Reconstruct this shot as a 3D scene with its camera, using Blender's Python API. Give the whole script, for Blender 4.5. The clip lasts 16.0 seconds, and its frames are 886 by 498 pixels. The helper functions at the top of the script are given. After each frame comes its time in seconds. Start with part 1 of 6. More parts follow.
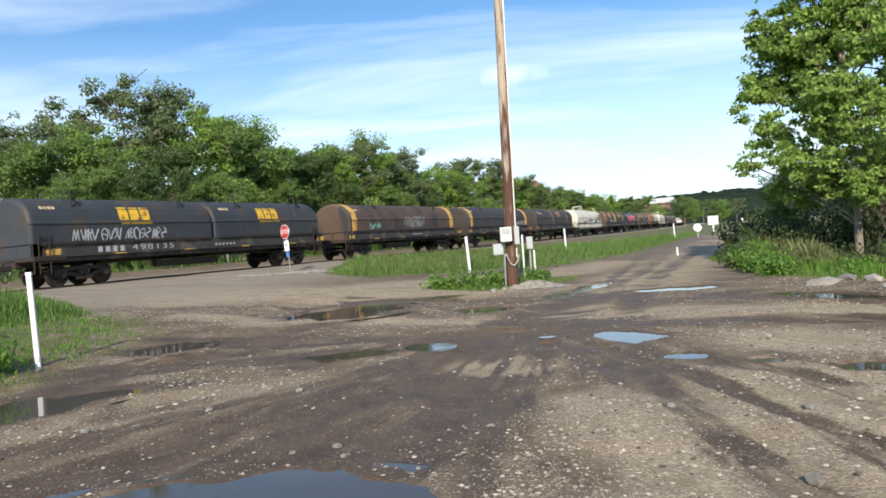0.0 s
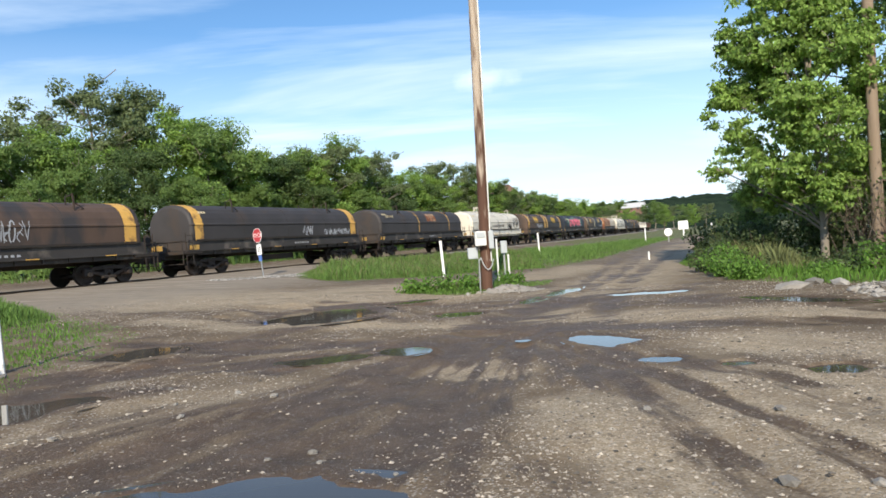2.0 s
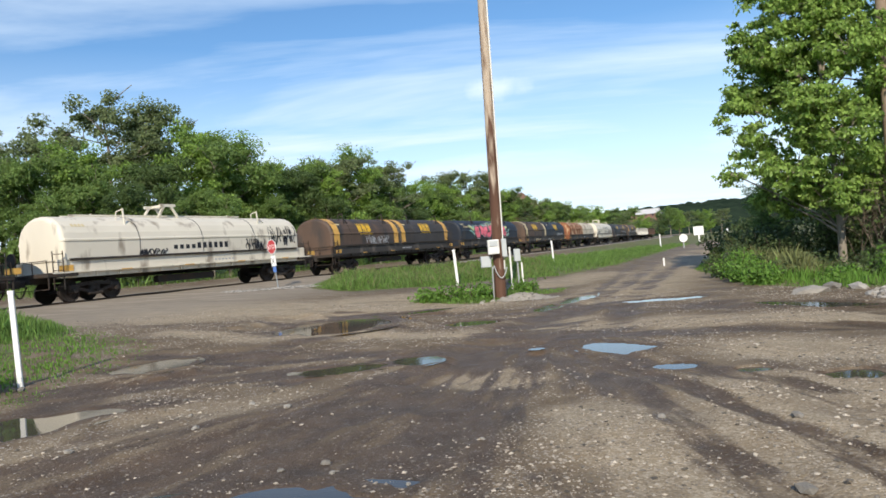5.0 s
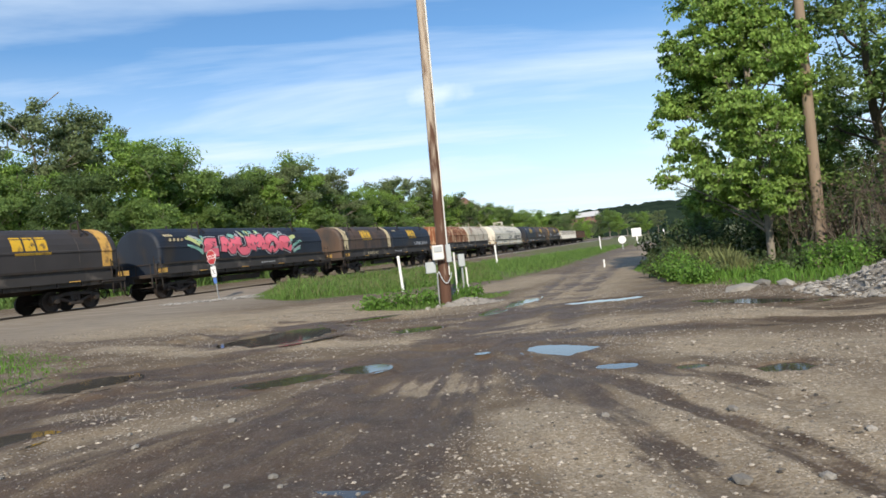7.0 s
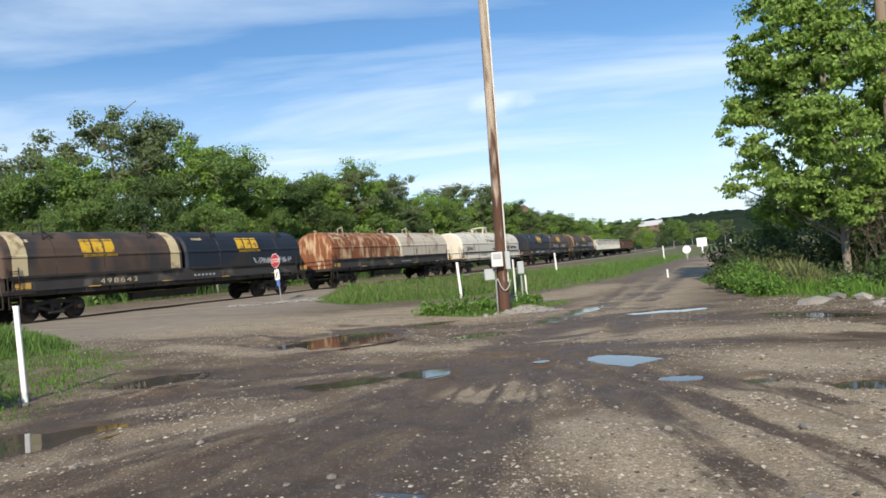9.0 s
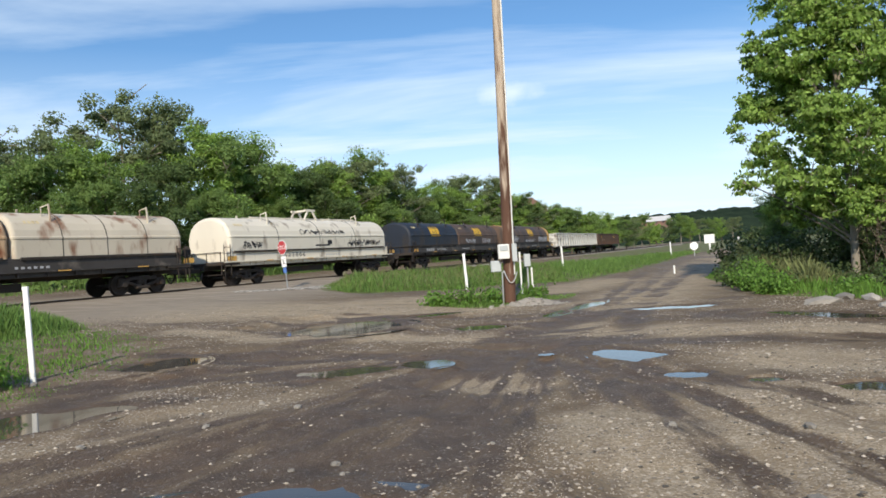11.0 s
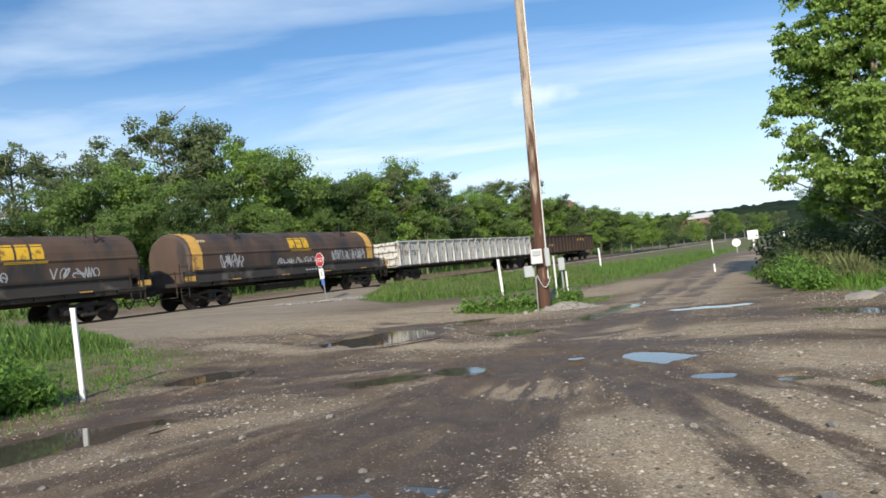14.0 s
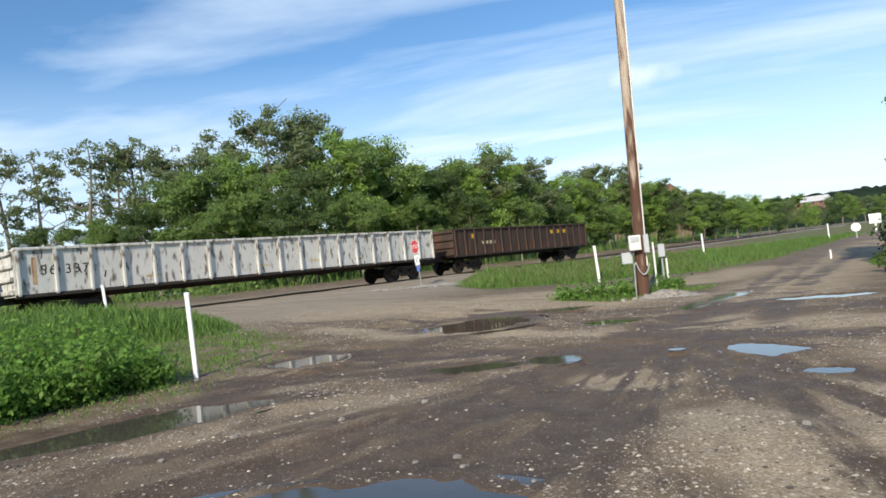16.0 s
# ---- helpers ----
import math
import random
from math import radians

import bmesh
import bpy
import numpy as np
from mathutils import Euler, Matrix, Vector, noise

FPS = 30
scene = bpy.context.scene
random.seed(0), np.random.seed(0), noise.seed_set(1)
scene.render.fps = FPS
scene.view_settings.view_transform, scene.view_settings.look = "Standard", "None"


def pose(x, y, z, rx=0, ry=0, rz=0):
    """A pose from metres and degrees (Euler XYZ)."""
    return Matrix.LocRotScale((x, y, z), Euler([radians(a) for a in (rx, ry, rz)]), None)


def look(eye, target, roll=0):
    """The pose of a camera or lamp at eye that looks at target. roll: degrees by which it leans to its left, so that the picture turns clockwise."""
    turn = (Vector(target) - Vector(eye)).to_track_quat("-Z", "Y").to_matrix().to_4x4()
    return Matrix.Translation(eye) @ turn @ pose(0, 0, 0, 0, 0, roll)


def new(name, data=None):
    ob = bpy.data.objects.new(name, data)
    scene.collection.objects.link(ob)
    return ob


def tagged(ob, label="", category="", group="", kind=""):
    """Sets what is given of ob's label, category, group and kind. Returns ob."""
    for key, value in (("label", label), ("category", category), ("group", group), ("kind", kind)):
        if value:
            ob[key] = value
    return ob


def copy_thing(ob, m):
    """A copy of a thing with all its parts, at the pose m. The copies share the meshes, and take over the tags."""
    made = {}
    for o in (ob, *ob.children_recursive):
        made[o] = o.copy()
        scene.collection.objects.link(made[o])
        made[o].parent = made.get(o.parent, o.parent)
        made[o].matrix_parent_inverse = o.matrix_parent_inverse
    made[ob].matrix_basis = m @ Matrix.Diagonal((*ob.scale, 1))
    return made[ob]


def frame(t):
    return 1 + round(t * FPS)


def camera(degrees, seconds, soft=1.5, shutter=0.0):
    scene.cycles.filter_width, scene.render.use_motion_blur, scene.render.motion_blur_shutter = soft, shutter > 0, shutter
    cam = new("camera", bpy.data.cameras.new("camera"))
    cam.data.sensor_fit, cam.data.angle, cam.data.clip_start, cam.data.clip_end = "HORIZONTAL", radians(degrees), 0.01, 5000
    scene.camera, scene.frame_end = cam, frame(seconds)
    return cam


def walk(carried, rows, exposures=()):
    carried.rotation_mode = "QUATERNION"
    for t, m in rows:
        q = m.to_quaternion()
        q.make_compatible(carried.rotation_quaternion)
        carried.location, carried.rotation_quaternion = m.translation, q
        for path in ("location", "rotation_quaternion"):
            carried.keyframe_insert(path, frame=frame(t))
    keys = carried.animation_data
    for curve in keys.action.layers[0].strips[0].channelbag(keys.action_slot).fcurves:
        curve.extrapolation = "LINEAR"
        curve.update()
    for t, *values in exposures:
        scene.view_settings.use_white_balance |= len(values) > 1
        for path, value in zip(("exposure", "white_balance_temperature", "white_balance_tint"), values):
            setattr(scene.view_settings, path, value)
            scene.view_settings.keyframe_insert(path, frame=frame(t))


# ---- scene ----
cam = camera(66.0, 16.0, soft=1.65)
EYE = 1.6
ROWS = [
    (0.0, 0.000, 0.000, 0.000, -0.02, -0.57, 4.40),
    (0.5, -0.016, 0.025, -0.000, -0.83, -0.90, 4.52),
    (1.0, -0.014, 0.030, -0.005, -1.90, -0.91, 4.52),
    (1.5, -0.023, 0.022, -0.008, -2.51, -0.71, 4.50),
    (2.0, -0.032, 0.029, -0.001, -2.25, -0.39, 4.32),
    (2.5, -0.034, 0.040, -0.003, -1.56, -0.03, 4.01),
    (3.0, -0.033, 0.036, 0.003, -1.19, 0.32, 4.01),
    (5.5, 0.007, 0.011, -0.005, -1.46, 0.49, 5.55),
    (6.0, 0.011, -0.001, 0.007, -2.59, 0.49, 5.90),
    (6.5, 0.008, 0.014, 0.008, -4.95, 0.21, 5.91),
    (7.0, -0.006, -0.001, 0.009, -5.75, 0.48, 6.34),
    (7.5, -0.012, 0.009, -0.000, -3.53, 1.23, 6.44),
    (8.0, -0.040, 0.018, -0.000, -1.50, 1.78, 5.61),
    (8.5, -0.021, 0.006, -0.003, -0.69, 1.85, 5.33),
    (9.0, -0.017, 0.010, -0.004, -0.81, 1.57, 5.40),
    (11.5, -0.040, 0.010, 0.002, -0.25, 0.60, 3.92),
    (12.0, -0.028, 0.013, 0.018, -0.29, 0.38, 4.46),
    (12.5, 0.070, -0.022, 0.012, -0.39, 0.75, 5.64),
    (13.0, 0.181, -0.085, 0.016, -0.30, 1.56, 6.45),
    (13.5, 0.198, -0.145, 0.016, 0.25, 1.68, 6.32),
    (14.0, 0.170, -0.163, 0.023, 3.05, 1.65, 6.09),
    (14.5, 0.173, -0.160, 0.029, 5.39, 1.55, 5.97),
    (15.0, 0.175, -0.145, 0.028, 7.10, 1.43, 6.30),
    (15.5, 0.174, -0.145, 0.037, 9.11, 1.44, 6.23),
    (16.0, 0.174, -0.145, 0.035, 11.00, 1.34, 6.04),
]
walk(cam, [(t, pose(x, y, EYE + z, 90 + pitch, roll, yaw)) for t, x, y, z, yaw, pitch, roll in ROWS], exposures=[(0.0, 0.20), (3.0, 0.14), (5.5, 0.02), (9.0, -0.02), (12.5, -0.03), (16.0, 0.07)])

# ---- light ----
SUN_AZ, SUN_EL = -172.0, 31.0        # degrees clockwise from +y, and up
world = bpy.data.worlds.new("world")
scene.world = world
world.use_nodes = True
wn, wl = world.node_tree.nodes, world.node_tree.links
sky = wn.new("ShaderNodeTexSky")
sky.sky_type, sky.sun_disc = "NISHITA", False
sky.sun_elevation, sky.sun_rotation = radians(SUN_EL), radians(SUN_AZ)
sky.air_density, sky.dust_density, sky.ozone_density = 1.0, 0.2, 3.0
wcoord = wn.new("ShaderNodeTexCoord")
wsep = wn.new("ShaderNodeSeparateXYZ")
wl.new(wcoord.outputs["Generated"], wsep.inputs[0])


def wmath(op, a, b):
    n = wn.new("ShaderNodeMath")
    n.operation = op
    for k, q in enumerate((a, b)):
        if isinstance(q, (int, float)):
            n.inputs[k].default_value = q
        else:
            wl.new(q, n.inputs[k])
    return n.outputs[0]


# clouds on a flat layer: direction divided by height, stretched into streaks
zc = wmath("MAXIMUM", wsep.outputs["Z"], 0.02)
zc = wmath("ADD", zc, 0.10)
px, py = wmath("DIVIDE", wsep.outputs["X"], zc), wmath("DIVIDE", wsep.outputs["Y"], zc)
wcomb = wn.new("ShaderNodeCombineXYZ")
wl.new(wmath("MULTIPLY", px, 0.38), wcomb.inputs[0])
wl.new(wmath("MULTIPLY", py, 1.05), wcomb.inputs[1])
cl1 = wn.new("ShaderNodeTexNoise")
cl1.inputs["Scale"].default_value, cl1.inputs["Detail"].default_value = 1.0, 7.0
cl1.inputs["Roughness"].default_value, cl1.inputs["Distortion"].default_value = 0.55, 0.35
wl.new(wcomb.outputs[0], cl1.inputs["Vector"])
cramp = wn.new("ShaderNodeValToRGB")
cramp.color_ramp.elements[0].position, cramp.color_ramp.elements[1].position = 0.47, 0.74
wl.new(cl1.outputs["Fac"], cramp.inputs[0])
# more veil towards the horizon
veil = wn.new("ShaderNodeMapRange")
veil.inputs["From Min"].default_value, veil.inputs["From Max"].default_value = 0.30, 0.02
veil.inputs["To Min"].default_value, veil.inputs["To Max"].default_value = 0.0, 0.74
wl.new(wsep.outputs["Z"], veil.inputs["Value"])
# one small low cloud ahead
puff = wn.new("ShaderNodeVectorMath")
puff.operation = "MULTIPLY_ADD"
wl.new(wcoord.outputs["Generated"], puff.inputs[0])
puff.inputs[1].default_value, puff.inputs[2].default_value = (1, 1, 3.0), (-0.114, -0.961, -3.0 * 0.229)
plen = wn.new("ShaderNodeVectorMath")
plen.operation = "LENGTH"
wl.new(puff.outputs[0], plen.inputs[0])
pn = wn.new("ShaderNodeTexNoise")
pn.inputs["Scale"].default_value, pn.inputs["Detail"].default_value = 26.0, 5.0
wl.new(wcoord.outputs["Generated"], pn.inputs["Vector"])
pr = wn.new("ShaderNodeMapRange")
pr.inputs["From Min"].default_value, pr.inputs["From Max"].default_value = 0.056, 0.012
wl.new(wmath("ADD", plen.outputs["Value"], wmath("MULTIPLY", wmath("SUBTRACT", pn.outputs["Fac"], 0.5), 0.09)), pr.inputs["Value"])
veil_sum = wmath("ADD", veil.outputs[0], wmath("MULTIPLY", pr.outputs[0], 0.5))
cfac = wmath("MINIMUM", wmath("ADD", wmath("MULTIPLY", cramp.outputs["Color"], 0.95), veil_sum), 0.93)
wmix = wn.new("ShaderNodeMix")
wmix.data_type = "RGBA"
wl.new(cfac, wmix.inputs["Factor"])
deep = wn.new("ShaderNodeHueSaturation")
deep.inputs["Saturation"].default_value, deep.inputs["Value"].default_value = 1.16, 1.08
wl.new(sky.outputs[0], deep.inputs["Color"])
wl.new(deep.outputs[0], wmix.inputs["A"])
wmix.inputs["B"].default_value = (6.2, 7.3, 8.5, 1)
wl.new(wmix.outputs["Result"], wn["Background"].inputs["Color"])
wn["Background"].inputs["Strength"].default_value = 0.14

sun_data = bpy.data.lights.new("sun", "SUN")
sun_data.energy, sun_data.angle, sun_data.color = 4.9, radians(0.6), (1.0, 0.89, 0.72)
sun = new("sun", sun_data)
sa, se = radians(SUN_AZ), radians(SUN_EL)
sun.matrix_world = look((0, 0, 60), Vector((0, 0, 60)) - Vector((math.sin(sa) * math.cos(se), math.cos(sa) * math.cos(se), math.sin(se))))


# ---- materials ----
def material(name, color, rough=0.8, metal=0.0, vary=0.25, scale=4.0, bump=0.15, bump_scale=40.0, second=None, second_amount=0.5, second_scale=1.5, spec=0.4, object_random=0.0, translucent=0.0, stretch=(1, 1, 1)):
    m = bpy.data.materials.new(name)
    m.use_nodes = True
    nt, nl = m.node_tree.nodes, m.node_tree.links
    bsdf = nt["Principled BSDF"]
    co = nt.new("ShaderNodeTexCoord")
    mp = nt.new("ShaderNodeMapping")
    mp.inputs["Scale"].default_value = stretch
    nl.new(co.outputs["Object"], mp.inputs["Vector"])

    def tex(s, d=5.0):
        n = nt.new("ShaderNodeTexNoise")
        n.inputs["Scale"].default_value, n.inputs["Detail"].default_value = s, d
        nl.new(mp.outputs[0], n.inputs["Vector"])
        return n
    def mix(fac, a, b, mode="MIX"):
        n = nt.new("ShaderNodeMix")
        n.data_type, n.blend_type = "RGBA", mode
        for key, q in (("Factor", fac), ("A", a), ("B", b)):
            if isinstance(q, (int, float)):
                n.inputs[key].default_value = q
            elif isinstance(q, tuple):
                n.inputs[key].default_value = (*q, 1) if len(q) == 3 else q
            else:
                nl.new(q, n.inputs[key])
        return n.outputs["Result"]
    dark = tuple(c * (1 - vary) for c in color)
    light = tuple(min(1, c * (1 + vary)) for c in color)
    col = mix(tex(scale).outputs["Fac"], dark, light)
    if second:
        r = nt.new("ShaderNodeValToRGB")
        r.color_ramp.elements[0].position, r.color_ramp.elements[1].position = 0.62 - 0.28 * second_amount, 0.72 - 0.2 * second_amount
        nl.new(tex(second_scale, 8.0).outputs["Fac"], r.inputs[0])
        col = mix(r.outputs["Color"], col, second)
    if object_random:
        oi = nt.new("ShaderNodeObjectInfo")
        mr = nt.new("ShaderNodeMapRange")
        mr.inputs["To Min"].default_value, mr.inputs["To Max"].default_value = 1 - object_random, 1 + object_random
        nl.new(oi.outputs["Random"], mr.inputs["Value"])
        cb = nt.new("ShaderNodeVectorMath")
        cb.operation = "SCALE"
        nl.new(col, cb.inputs[0])
        nl.new(mr.outputs[0], cb.inputs["Scale"])
        col = cb.outputs[0]
    nl.new(col, bsdf.inputs["Base Color"])
    bsdf.inputs["Roughness"].default_value, bsdf.inputs["Metallic"].default_value = rough, metal
    bsdf.inputs["Specular IOR Level"].default_value = spec
    if bump:
        b = nt.new("ShaderNodeBump")
        b.inputs["Strength"].default_value, b.inputs["Distance"].default_value = bump, 0.02
        nl.new(tex(bump_scale).outputs["Fac"], b.inputs["Height"])
        nl.new(b.outputs[0], bsdf.inputs["Normal"])
    return m


def leaf_material(name, color, vary=0.35, through_light=0.40):
    m = bpy.data.materials.new(name)
    m.use_nodes = True
    nt, nl = m.node_tree.nodes, m.node_tree.links
    bsdf = nt["Principled BSDF"]
    geo = nt.new("ShaderNodeNewGeometry")
    ramp = nt.new("ShaderNodeValToRGB")
    e = ramp.color_ramp.elements
    e[0].color = (*[c * (1 - vary) for c in color], 1)
    e[1].color = (*[min(1, c * (1 + vary)) for c in color], 1)
    nl.new(geo.outputs["Random Per Island"], ramp.inputs[0])
    nl.new(ramp.outputs[0], bsdf.inputs["Base Color"])
    bsdf.inputs["Roughness"].default_value = 0.55
    bsdf.inputs["Specular IOR Level"].default_value = 0.25
    tr = nt.new("ShaderNodeBsdfTranslucent")
    hs = nt.new("ShaderNodeHueSaturation")
    hs.inputs["Value"].default_value, hs.inputs["Saturation"].default_value, hs.inputs["Hue"].default_value = 1.35, 1.0, 0.5
    nl.new(ramp.outputs[0], hs.inputs["Color"])
    nl.new(hs.outputs[0], tr.inputs["Color"])
    ms = nt.new("ShaderNodeMixShader")
    ms.inputs[0].default_value = through_light
    nl.new(bsdf.outputs[0], ms.inputs[1])
    nl.new(tr.outputs[0], ms.inputs[2])
    nl.new(ms.outputs[0], nt["Material Output"].inputs["Surface"])
    return m


M_slate = material("faded_slate_paint", (0.040, 0.045, 0.053), 0.6, vary=0.35, scale=1.2, second=(0.062, 0.050, 0.042), second_amount=0.35, second_scale=0.9, bump=0.08)
M_navy = material("navy_paint", (0.020, 0.026, 0.039), 0.55, vary=0.4, scale=1.2, second=(0.042, 0.034, 0.028), second_amount=0.3, second_scale=0.9, bump=0.08, spec=0.3, stretch=(1, 1, 0.4))
M_brown = material("brown_faded_paint", (0.098, 0.064, 0.046), 0.65, vary=0.4, scale=1.4, second=(0.042, 0.038, 0.038), second_amount=0.45, second_scale=0.8, bump=0.08, stretch=(1, 1, 0.4))
M_black = material("dark_weathered_paint", (0.047, 0.042, 0.041), 0.62, vary=0.35, scale=1.0, second=(0.06, 0.045, 0.035), second_amount=0.3, second_scale=0.7, bump=0.08)
M_white = material("dirty_white_paint", (0.68, 0.63, 0.53), 0.55, vary=0.12, scale=0.8, second=(0.34, 0.29, 0.23), second_amount=0.22, second_scale=1.6, bump=0.08, stretch=(1, 1, 0.35))
M_rust = material("rusted_sheet", (0.22, 0.080, 0.036), 0.8, vary=0.5, scale=2.6, second=(0.55, 0.38, 0.23), second_amount=0.45, second_scale=3.2, bump=0.15, stretch=(1.0, 1.0, 0.3))
M_cream = material("rust_stained_cream_paint", (0.56, 0.50, 0.40), 0.65, vary=0.15, scale=1.0, second=(0.24, 0.13, 0.08), second_amount=0.4, second_scale=1.4, bump=0.12, stretch=(1, 1, 0.4))
M_gon = material("grey_white_gondola_paint", (0.60, 0.595, 0.56), 0.7, vary=0.18, scale=1.6, second=(0.16, 0.13, 0.11), second_amount=0.30, second_scale=5.5, bump=0.2, stretch=(1, 1, 0.35))
M_gonbrown = material("brown_gondola_paint", (0.055, 0.036, 0.028), 0.75, vary=0.35, scale=1.0, second=(0.11, 0.05, 0.03), second_amount=0.35, second_scale=1.4, bump=0.12, stretch=(1, 1, 0.4))
M_under = material("sooty_steel", (0.036, 0.030, 0.026), 0.8, vary=0.4, scale=3.0, second=(0.05, 0.032, 0.022), second_amount=0.4, second_scale=2.0)
M_sill = material("dirty_sill_paint", (0.05, 0.045, 0.042), 0.7, vary=0.35, scale=1.5, second=(0.14, 0.12, 0.10), second_amount=0.25, second_scale=1.2)
M_wheel = material("worn_wheel_steel", (0.05, 0.04, 0.035), 0.55, 0.5, vary=0.3)
M_yellow = material("yellow_orange_paint", (0.64, 0.37, 0.09), 0.6, vary=0.15, scale=3.0, second=(0.30, 0.17, 0.06), second_amount=0.25, second_scale=2.5)
M_bandpale = material("pale_band_paint", (0.60, 0.50, 0.30), 0.6, vary=0.15, scale=3.0, second=(0.30, 0.22, 0.12), second_amount=0.3, second_scale=2.0)
M_lemon = material("logo_yellow_paint", (0.70, 0.42, 0.03), 0.6, vary=0.15, scale=5.0, second=(0.25, 0.15, 0.04), second_amount=0.25, second_scale=4.0, bump=0)
M_tag = material("white_spray_paint", (0.42, 0.43, 0.45), 0.6, vary=0.2, scale=3.0, bump=0)
M_tagdark = material("black_spray_paint", (0.02, 0.02, 0.025), 0.6, vary=0.2, bump=0)
M_pink = material("pink_spray_paint", (0.84, 0.17, 0.23), 0.6, vary=0.2, scale=1.6, bump=0)
M_teal = material("pale_green_spray_paint", (0.25, 0.50, 0.42), 0.6, vary=0.3, scale=2.0, bump=0)
M_limepaint = material("lime_spray_paint", (0.55, 0.60, 0.25), 0.6, vary=0.2, scale=2.0, bump=0)
M_rail = material("rail_steel", (0.12, 0.085, 0.065), 0.5, 0.6, vary=0.3)
M_tie = material("tarred_timber", (0.06, 0.048, 0.038), 0.9, vary=0.4, scale=6.0)
M_ballast = material("ballast_gravel", (0.30, 0.275, 0.24), 0.95, vary=0.5, scale=9.0, bump=0.9, bump_scale=14.0)


def pole_material():
    m = material("creosoted_pole_wood", (0.10, 0.050, 0.032), 0.85, vary=0.5, scale=5.0, bump=0.5, bump_scale=14.0, stretch=(1, 1, 0.08))
    nt, nl = m.node_tree.nodes, m.node_tree.links
    bsdf = nt["Principled BSDF"]
    old = bsdf.inputs["Base Color"].links[0].from_socket
    co = nt.new("ShaderNodeTexCoord")
    sep = nt.new("ShaderNodeSeparateXYZ")
    nl.new(co.outputs["Object"], sep.inputs[0])
    mp = nt.new("ShaderNodeMapping")
    mp.inputs["Scale"].default_value = (7, 7, 0.9)
    nl.new(co.outputs["Object"], mp.inputs["Vector"])
    n = nt.new("ShaderNodeTexNoise")
    n.inputs["Scale"].default_value, n.inputs["Detail"].default_value = 1.0, 8.0
    nl.new(mp.outputs[0], n.inputs["Vector"])
    add = nt.new("ShaderNodeMath")
    add.operation = "MULTIPLY_ADD"
    nl.new(sep.outputs["Z"], add.inputs[0])
    add.inputs[1].default_value = 0.045
    nl.new(n.outputs["Fac"], add.inputs[2])
    r = nt.new("ShaderNodeMapRange")
    r.inputs["From Min"].default_value, r.inputs["From Max"].default_value = 0.66, 0.84
    nl.new(add.outputs[0], r.inputs["Value"])
    mx = nt.new("ShaderNodeMix")
    mx.data_type = "RGBA"
    nl.new(r.outputs[0], mx.inputs["Factor"])
    nl.new(old, mx.inputs["A"])
    mx.inputs["B"].default_value = (0.44, 0.36, 0.28, 1)
    nl.new(mx.outputs["Result"], bsdf.inputs["Base Color"])
    return m


M_pole = pole_material()
M_bark = material("grey_bark", (0.13, 0.105, 0.08), 0.95, vary=0.5, scale=6.0, bump=0.8, bump_scale=14.0, stretch=(1, 1, 0.25))
M_barkpale = material("pale_bark", (0.24, 0.21, 0.17), 0.95, vary=0.4, scale=6.0, bump=0.6, bump_scale=14.0, stretch=(1, 1, 0.25))
M_post = material("white_post_plastic", (0.82, 0.82, 0.82), 0.5, vary=0.05, scale=6.0, bump=0.03)
M_grey = material("grey_enamel", (0.42, 0.45, 0.46), 0.5, vary=0.1, scale=5.0, bump=0.04)
M_palegrey = material("pale_enamel", (0.68, 0.68, 0.65), 0.5, vary=0.1, scale=5.0, bump=0.04)
M_galv = material("galvanised_steel", (0.42, 0.43, 0.44), 0.45, 0.7, vary=0.2, scale=8.0, bump=0.05)
M_red = material("sign_red", (0.42, 0.045, 0.055), 0.4, vary=0.08, bump=0)
M_signwhite = material("sign_white", (0.82, 0.82, 0.82), 0.4, vary=0.04, bump=0)
M_signblue = material("sign_blue", (0.10, 0.20, 0.52), 0.45, vary=0.08, bump=0)
M_rock = material("pale_rock", (0.29, 0.27, 0.24), 0.9, vary=0.35, scale=5.0, bump=0.5, bump_scale=18.0, object_random=0.3)
M_roofgrey = material("pale_roof_sheet", (0.55, 0.55, 0.55), 0.6, vary=0.1)
M_wallbrown = material("red_brown_wall", (0.22, 0.13, 0.10), 0.9, vary=0.2)
M_leaf_a = leaf_material("fresh_leaves", (0.225, 0.340, 0.076))
M_leaf_maple = leaf_material("maple_leaves", (0.235, 0.348, 0.086), 0.55, 0.44)
M_leaf_grove = leaf_material("grove_leaves", (0.185, 0.270, 0.085), 0.45, 0.45)
# leaf green darkened to carry the shade of the hollow under the maple
M_thicket_shaded = leaf_material("shaded_thicket_leaves", (0.078, 0.112, 0.042), 0.5, 0.3)
M_twig = material("bare_twig_bark", (0.125, 0.10, 0.078), 0.95, vary=0.4, scale=5.0, bump=0)
M_oldpole = material("grey_brown_old_wood", (0.27, 0.205, 0.15), 0.9, vary=0.35, scale=4.0, second=(0.14, 0.10, 0.075), second_amount=0.35, second_scale=2.0, bump=0.5, bump_scale=12.0, stretch=(1, 1, 0.08))
M_leaf_b = leaf_material("mid_green_leaves", (0.160, 0.243, 0.070))
M_leaf_c = leaf_material("grey_green_leaves", (0.170, 0.215, 0.098))
M_leaf_d = leaf_material("dark_leaves", (0.104, 0.158, 0.054), 0.45)
M_grass = leaf_material("grass_blades", (0.145, 0.240, 0.060), 0.5, 0.45)
M_weed = leaf_material("weed_leaves", (0.145, 0.265, 0.050), 0.4, 0.45)
M_dryweed = leaf_material("dry_weed_stems", (0.165, 0.185, 0.075), 0.4, 0.3)
